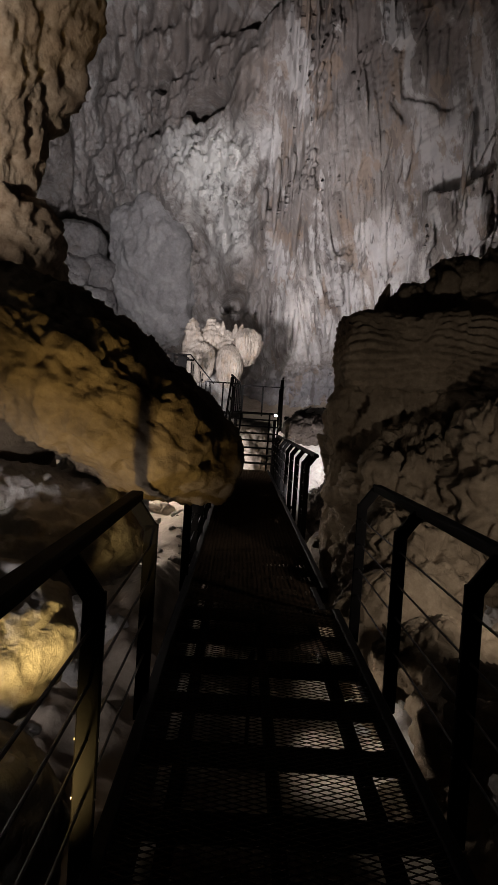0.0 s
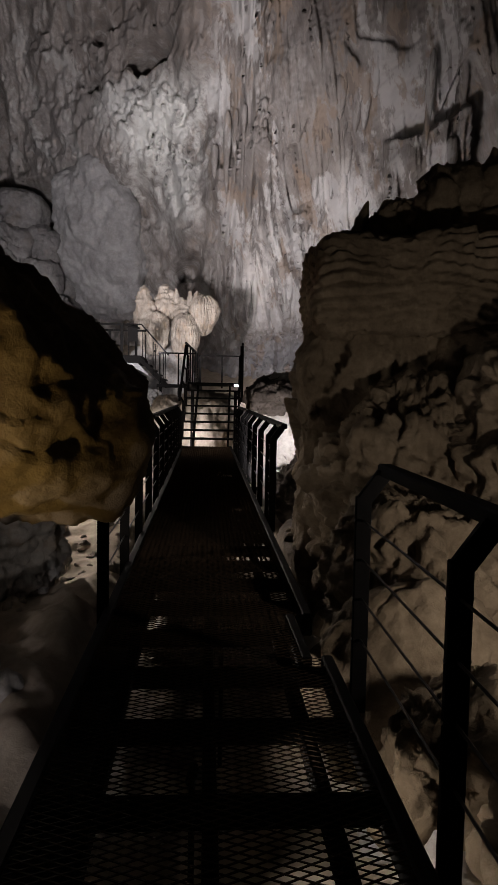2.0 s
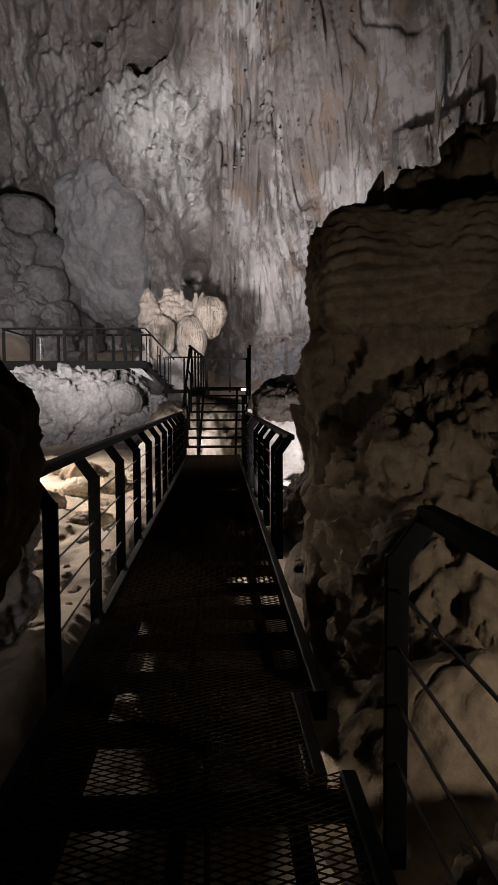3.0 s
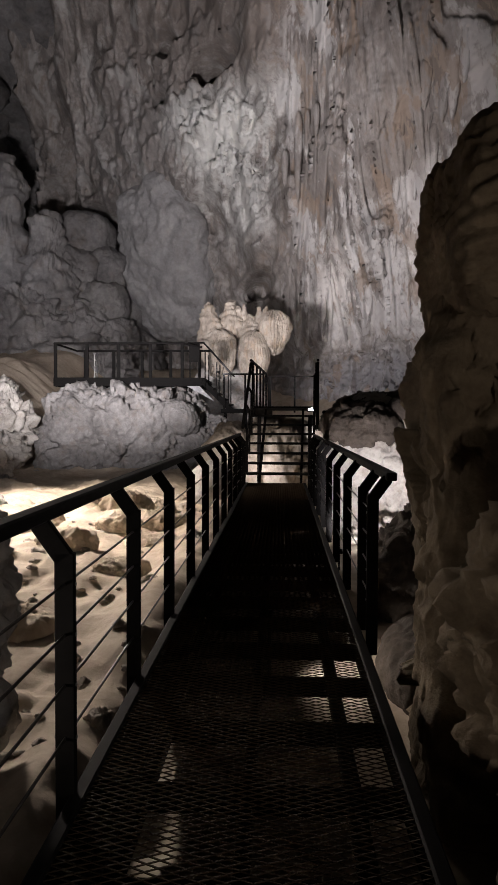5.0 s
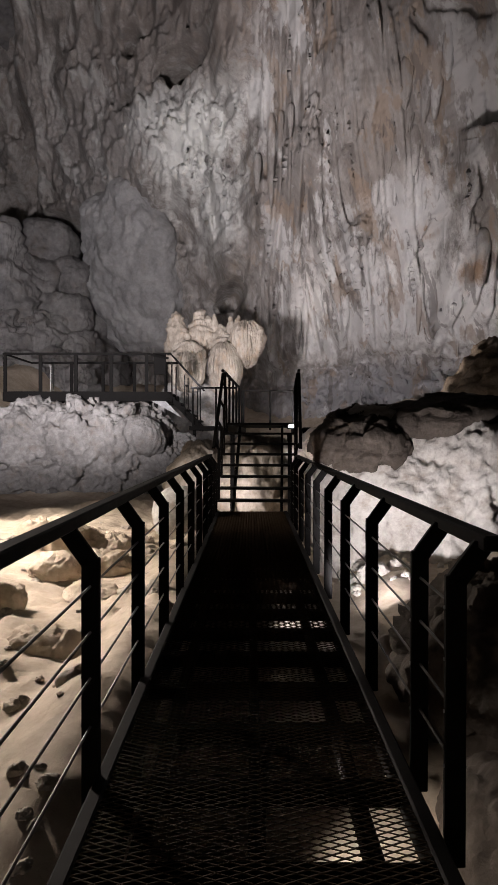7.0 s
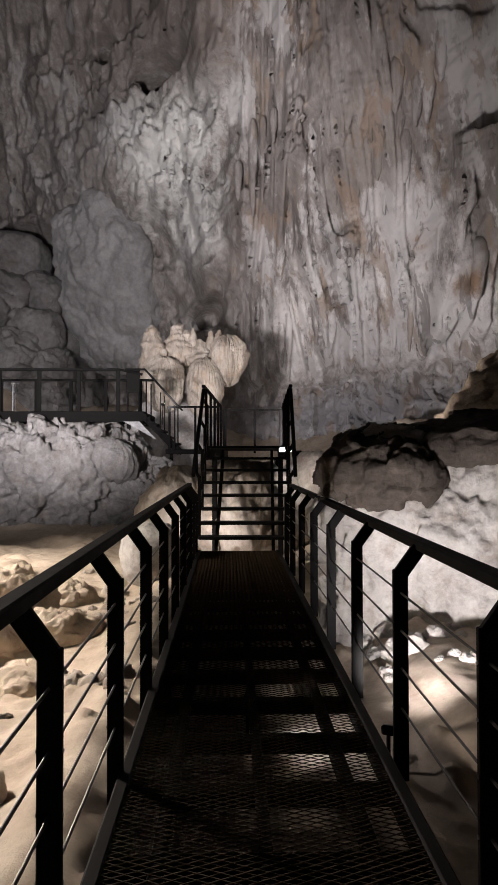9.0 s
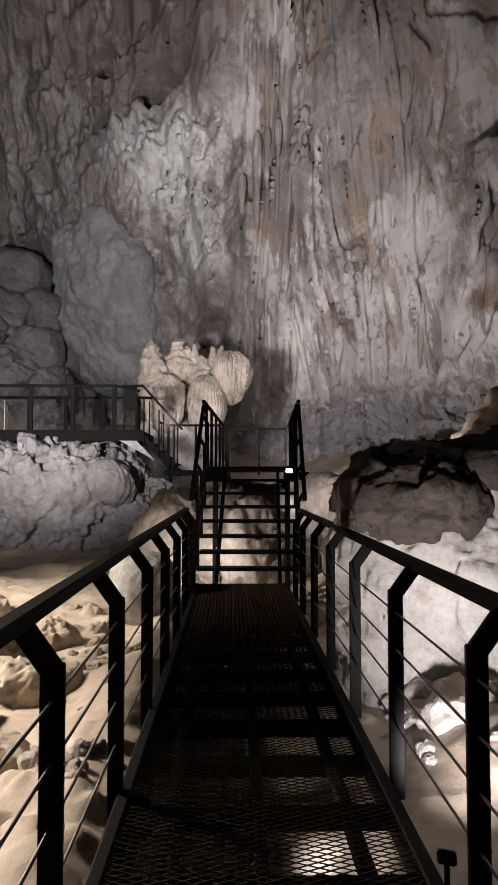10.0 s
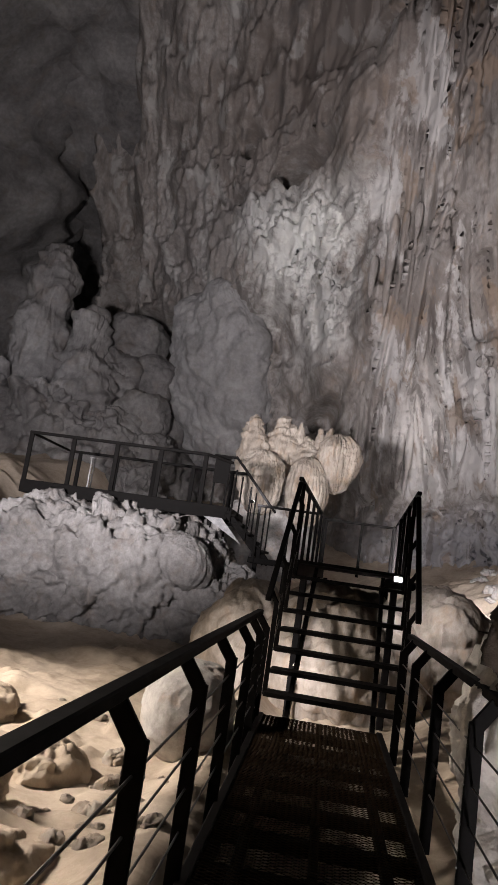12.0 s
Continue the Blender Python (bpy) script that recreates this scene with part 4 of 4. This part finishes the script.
# hanging draperies on the great wall
hang_rng = random.Random(5)
for k in range(60):
    x = hang_rng.uniform(-0.8, 10.5)
    z_tip = hang_rng.choice((4.4, 6.0, 7.5, 9.0, 10.5, 12.5)) + hang_rng.uniform(-0.7, 0.9)
    h = hang_rng.uniform(1.0, 3.2)
    r = hang_rng.uniform(0.09, 0.30) * (0.7 + 0.12 * h)
    lean = radians(12)
    y = float(wall_depth([x], [z_tip + 0.1])[0]) - 0.08 - math.sin(lean) * h * 0.5
    rock("stalactite", [dict(centre=(x, y, z_tip + h * 0.5), radii=(r, r * 1.5, h * 0.58), turn=(12, 0, 0), n=44, boxy=2.4, taper=0.8, seed=300 + k, amp=0.16, freq=1.0, flute=0.14)], WALL,
         "pale tapering stalactite drapery on the great wall", "stalactite", "draperies hanging on the great wall")

# flowstone bosses and their crown of stalagmites
FLOW = "flowstone bosses"
rock("flowstone", [dict(centre=(-0.95, 29.4, 3.62), radii=(0.46, 0.42, 0.84), n=220, seed=30, amp=0.14, freq=1.5, flute=0.16, boxy=2.4, grain=0.04)], CREAM, "cream fluted flowstone boss beside a dark gap", "flowstone", FLOW)
rock("flowstone", [dict(centre=(-0.20, 29.75, 4.55), radii=(0.50, 0.45, 0.66), turn=(0, 12, 0), n=220, seed=31, amp=0.16, freq=1.6, flute=0.24, boxy=2.6, grain=0.05, taper=0.4)], CREAM, "cream flowstone boss fringed with draperies below stalagmites", "flowstone", FLOW)
rock("flowstone", [dict(centre=(-2.22, 29.5, 3.78), radii=(0.50, 0.45, 0.76), n=200, seed=32, amp=0.2, freq=1.4, flute=0.14, boxy=2.3, grain=0.05)], CREAM, "cream rounded flowstone boss behind the platform", "flowstone", FLOW)
for k, (x, y, z, h, r) in enumerate([(-2.66, 30.0, 3.9, 1.78, 0.30), (-1.90, 30.3, 4.35, 1.36, 0.33), (-1.62, 30.4, 4.6, 0.95, 0.26), (-1.36, 30.3, 4.9, 0.80, 0.12), (-1.06, 30.2, 4.2, 1.02, 0.30), (-0.76, 30.2, 4.7, 0.86, 0.13), (-0.47, 29.9, 4.9, 0.66, 0.13)]):
    rock("stalagmite", [dict(centre=(x, y, z + 0.42 * h), radii=(r * 0.85, r, 0.62 * h), n=110, seed=40 + 9 * k, amp=0.34, freq=2.2, boxy=1.7, taper=-0.8, layer=0.4, layer_pitch=0.24, flute=0.06, grain=0.06)], CREAM,
         "knobbly cream stalagmite above the flowstone", "stalagmite", "stalagmites on the flowstone")

rock("wall_slab", [dict(centre=(-6.75, 44.4, 10.2), radii=(3.3, 1.3, 4.7), turn=(22, 10, -33), n=260, seed=70, amp=0.30, freq=0.45, crack=0.05, grain=0.03, boxy=2.3, block=0.08)], SLAB,
     "smooth grey limestone slab leaning against the great wall", "rock slab")
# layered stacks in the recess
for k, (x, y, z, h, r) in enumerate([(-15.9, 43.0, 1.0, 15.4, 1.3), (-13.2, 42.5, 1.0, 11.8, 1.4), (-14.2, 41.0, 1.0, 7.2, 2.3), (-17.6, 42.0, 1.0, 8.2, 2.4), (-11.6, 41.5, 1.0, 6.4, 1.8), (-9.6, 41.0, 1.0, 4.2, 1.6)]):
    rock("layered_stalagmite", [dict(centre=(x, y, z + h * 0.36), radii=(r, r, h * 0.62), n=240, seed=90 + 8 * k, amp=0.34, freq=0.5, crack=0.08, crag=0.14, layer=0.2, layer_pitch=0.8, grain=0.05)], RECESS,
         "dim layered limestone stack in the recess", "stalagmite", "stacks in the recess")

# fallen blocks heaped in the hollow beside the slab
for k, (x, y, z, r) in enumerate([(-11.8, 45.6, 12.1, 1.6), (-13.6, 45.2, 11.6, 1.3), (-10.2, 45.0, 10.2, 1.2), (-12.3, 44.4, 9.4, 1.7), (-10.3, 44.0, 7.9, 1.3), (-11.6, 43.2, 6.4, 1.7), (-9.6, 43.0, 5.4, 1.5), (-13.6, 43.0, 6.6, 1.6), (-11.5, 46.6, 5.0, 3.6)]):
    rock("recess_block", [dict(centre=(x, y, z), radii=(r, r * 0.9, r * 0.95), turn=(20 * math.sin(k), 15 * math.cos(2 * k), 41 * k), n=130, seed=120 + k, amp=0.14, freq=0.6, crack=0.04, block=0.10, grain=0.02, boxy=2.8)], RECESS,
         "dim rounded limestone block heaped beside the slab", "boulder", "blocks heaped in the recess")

# loose stones
stone_meshes = []
for k in range(6):
    v, q = lump((0, 0, 0), (1, 0.8, 0.62), n=40, seed=200 + k, amp=0.2, freq=0.9, crack=0.08, block=0.35)
    stone_meshes.append((v, q))
STONE_ME = {}
for m_name, m in (("sand", CREAM), ("grey", GREY), ("white", WHITE), ("brown", BROWN)):
    STONE_ME[m_name] = [raw_mesh("stone", v, q, m) for v, q in stone_meshes]


def stones(count, xr, yr, sizes, m_name, label, group):
    nests = [(random.uniform(*xr), random.uniform(*yr)) for _ in range(max(3, count // 12))]
    for k in range(count):
        x, y = random.uniform(*xr), random.uniform(*yr)
        if k % 4:
            nx, ny = random.choice(nests)
            x, y = min(max(random.gauss(nx, 0.28), xr[0]), xr[1]), min(max(random.gauss(ny, 0.35), yr[0]), yr[1])
        s = sizes[0] + (sizes[1] - sizes[0]) * random.random() ** 2.2
        ob = new("stone", random.choice(STONE_ME[m_name]))
        z = float(ground_height([x], [y])[0])
        ob.matrix_world = Matrix.LocRotScale((x, y, z - 0.05 * s), Euler((random.uniform(-.4, .4), random.uniform(-.4, .4), random.uniform(0, 6.3))), (s, s, s * random.uniform(0.7, 1.1)))
        tagged(ob, label, "stone", group)


stones(150, (-4.4, -0.95), (6.5, 18), (0.025, 0.15), "sand", "pale sandy limestone stone lying on the sand", "stones on the sand")
stones(30, (-2.3, -0.95), (5.6, 10.0), (0.03, 0.10), "sand", "pale angular stone in the rubble beside the walkway", "rubble on the sand")
stones(40, (-9, -4.2), (12, 24), (0.1, 0.5), "grey", "grey limestone block on the sandy floor", "blocks on the sand")
stones(30, (-14, -8), (17, 28), (0.2, 0.7), "white", "white floodlit block on the far bank", "blocks on the far bank")
stones(40, (0.85, 3.0), (0.2, 5.0), (0.08, 0.36), "grey", "grey rubble block beside the walkway", "rubble beside the walkway")
stones(26, (1.2, 2.4), (0.1, 3.7), (0.14, 0.46), "grey", "large grey limestone block in the rubble beside the walkway", "blocks beside the walkway")
stones(24, (-2.2, -0.85), (0.0, 6.5), (0.08, 0.34), "white", "pale rubble block below the railing", "rubble below the railing")
stones(24, (1.05, 2.2), (12.0, 13.6), (0.04, 0.18), "white", "white stone at the foot of the rock face", "stones by the rock face")
stones(24, (-3, 5), (26, 31), (0.12, 0.4), "grey", "grey block on the mound beneath the wall", "blocks beneath the wall")


# ---------------------------------------------------------------- floodlight fittings
def floodlight(eye, target, size, label, glass):
    at = look(eye, target)
    back = Vector(eye) - (Vector(target) - Vector(eye)).normalized() * (0.10 + size * 0.4)
    at.translation = back
    f = thing("floodlight", at, label, "floodlight", "cave floodlights")
    bm = bmesh.new()
    add_box(bm, (0, 0, 0), (size, size * 0.75, size * 0.4), bevel=0.01)
    part("housing", bm, STEEL, f)
    bm = bmesh.new()
    add_box(bm, (0, 0, -size * 0.2 - 0.003), (size * 0.86, size * 0.6, 0.006))
    part("lens", bm, glass, f, "lamp glass")
    foot = float(ground_height([back.x], [back.y])[0]) if not (0.5 < back.x < 1.6 and back.y > 18) and back.y < 24.4 - 0.3 * (back.x > -3) else back.z - 0.5
    bm = bmesh.new()
    rod(bm, (0, 0, 0), at.inverted() @ Vector((back.x, back.y, foot)), 0.012, 8)
    part("bracket", bm, STEEL, f)
    return f


# the two added fills get made-up fittings of the same kind
for lamp_name, lamp_eye, lamp_target, watts, colour, cone, radius in FLOODS:
    floodlight(lamp_eye, lamp_target, 0.22 if watts > 400 else 0.08, "small black floodlight or fill fitting aimed at the rock", PALE if lamp_eye[2] < 0 else LENS)

corner_lamp = thing("landing_lamp", (0.80, 19.27, 1.55), "small lit white lamp on the landing's corner", "lamp")
bm = bmesh.new()
add_box(bm, (0, 0.035, 0), (0.16, 0.06, 0.12), bevel=0.008)
part("housing", bm, STEEL, corner_lamp)
bm = bmesh.new()
add_box(bm, (0, 0, 0), (0.10, 0.012, 0.06), bevel=0.004)
part("lens", bm, LENS, corner_lamp, "glowing lamp glass")

white_post = thing("signal_post", (-6.35, PY1 - 0.12, PLAT_Z), "pale galvanised post with rungs standing on the platform", "post")
for x in (-0.04, 0.04):
    bm = bmesh.new()
    beam(bm, (x, 0, 0), (x, 0, 0.95), 0.03, 0.03, (0, 1, 0))
    part("upright", bm, PALE, white_post)
for z in (0.12, 0.32, 0.52, 0.72):
    bm = bmesh.new()
    beam(bm, (-0.05, 0, z), (0.05, 0, z), 0.02, 0.02)
    part("rung", bm, PALE, white_post)
bm = bmesh.new()
beam(bm, (-0.1, 0, 0.96), (0.12, 0, 0.96), 0.025, 0.025)
part("rail", bm, PALE, white_post)

panel = thing("notice_panel", (-2.62, 24.98, PLAT_Z), "dark notice panel on two legs at the platform's corner", "sign panel")
bm = bmesh.new()
add_box(bm, (0, 0, 0.78), (0.34, 0.03, 0.58), bevel=0.006)
part("board", bm, STEEL, panel)
bm = bmesh.new()
add_box(bm, (0.06, 0.02, 1.09), (0.52, 0.14, 0.04), bevel=0.006)
part("canopy", bm, STEEL, panel)
for x in (-0.14, 0.14):
    bm = bmesh.new()
    beam(bm, (x, 0.03, 0), (x, 0.03, 1.07), 0.04, 0.03, (0, 1, 0))
    part("leg", bm, STEEL, panel)

board = thing("infill_board", (0, 0, 0), "white triangular board beside the platform stair", "board")
bm = bmesh.new()
corners = [(-2.8, 2.32), (-2.4, 2.32), (-1.95, 1.85)]
front = [bm.verts.new((x, LINK_Y - 0.66, z)) for x, z in corners]
rear = [bm.verts.new((x, LINK_Y - 0.63, z)) for x, z in corners]
bm.faces.new(front)
bm.faces.new(rear[::-1])
for k in range(3):
    bm.faces.new((front[k], rear[k], rear[(k + 1) % 3], front[(k + 1) % 3]))
bmesh.ops.recalc_face_normals(bm, faces=bm.faces)
part("panel", bm, PANEL, board)
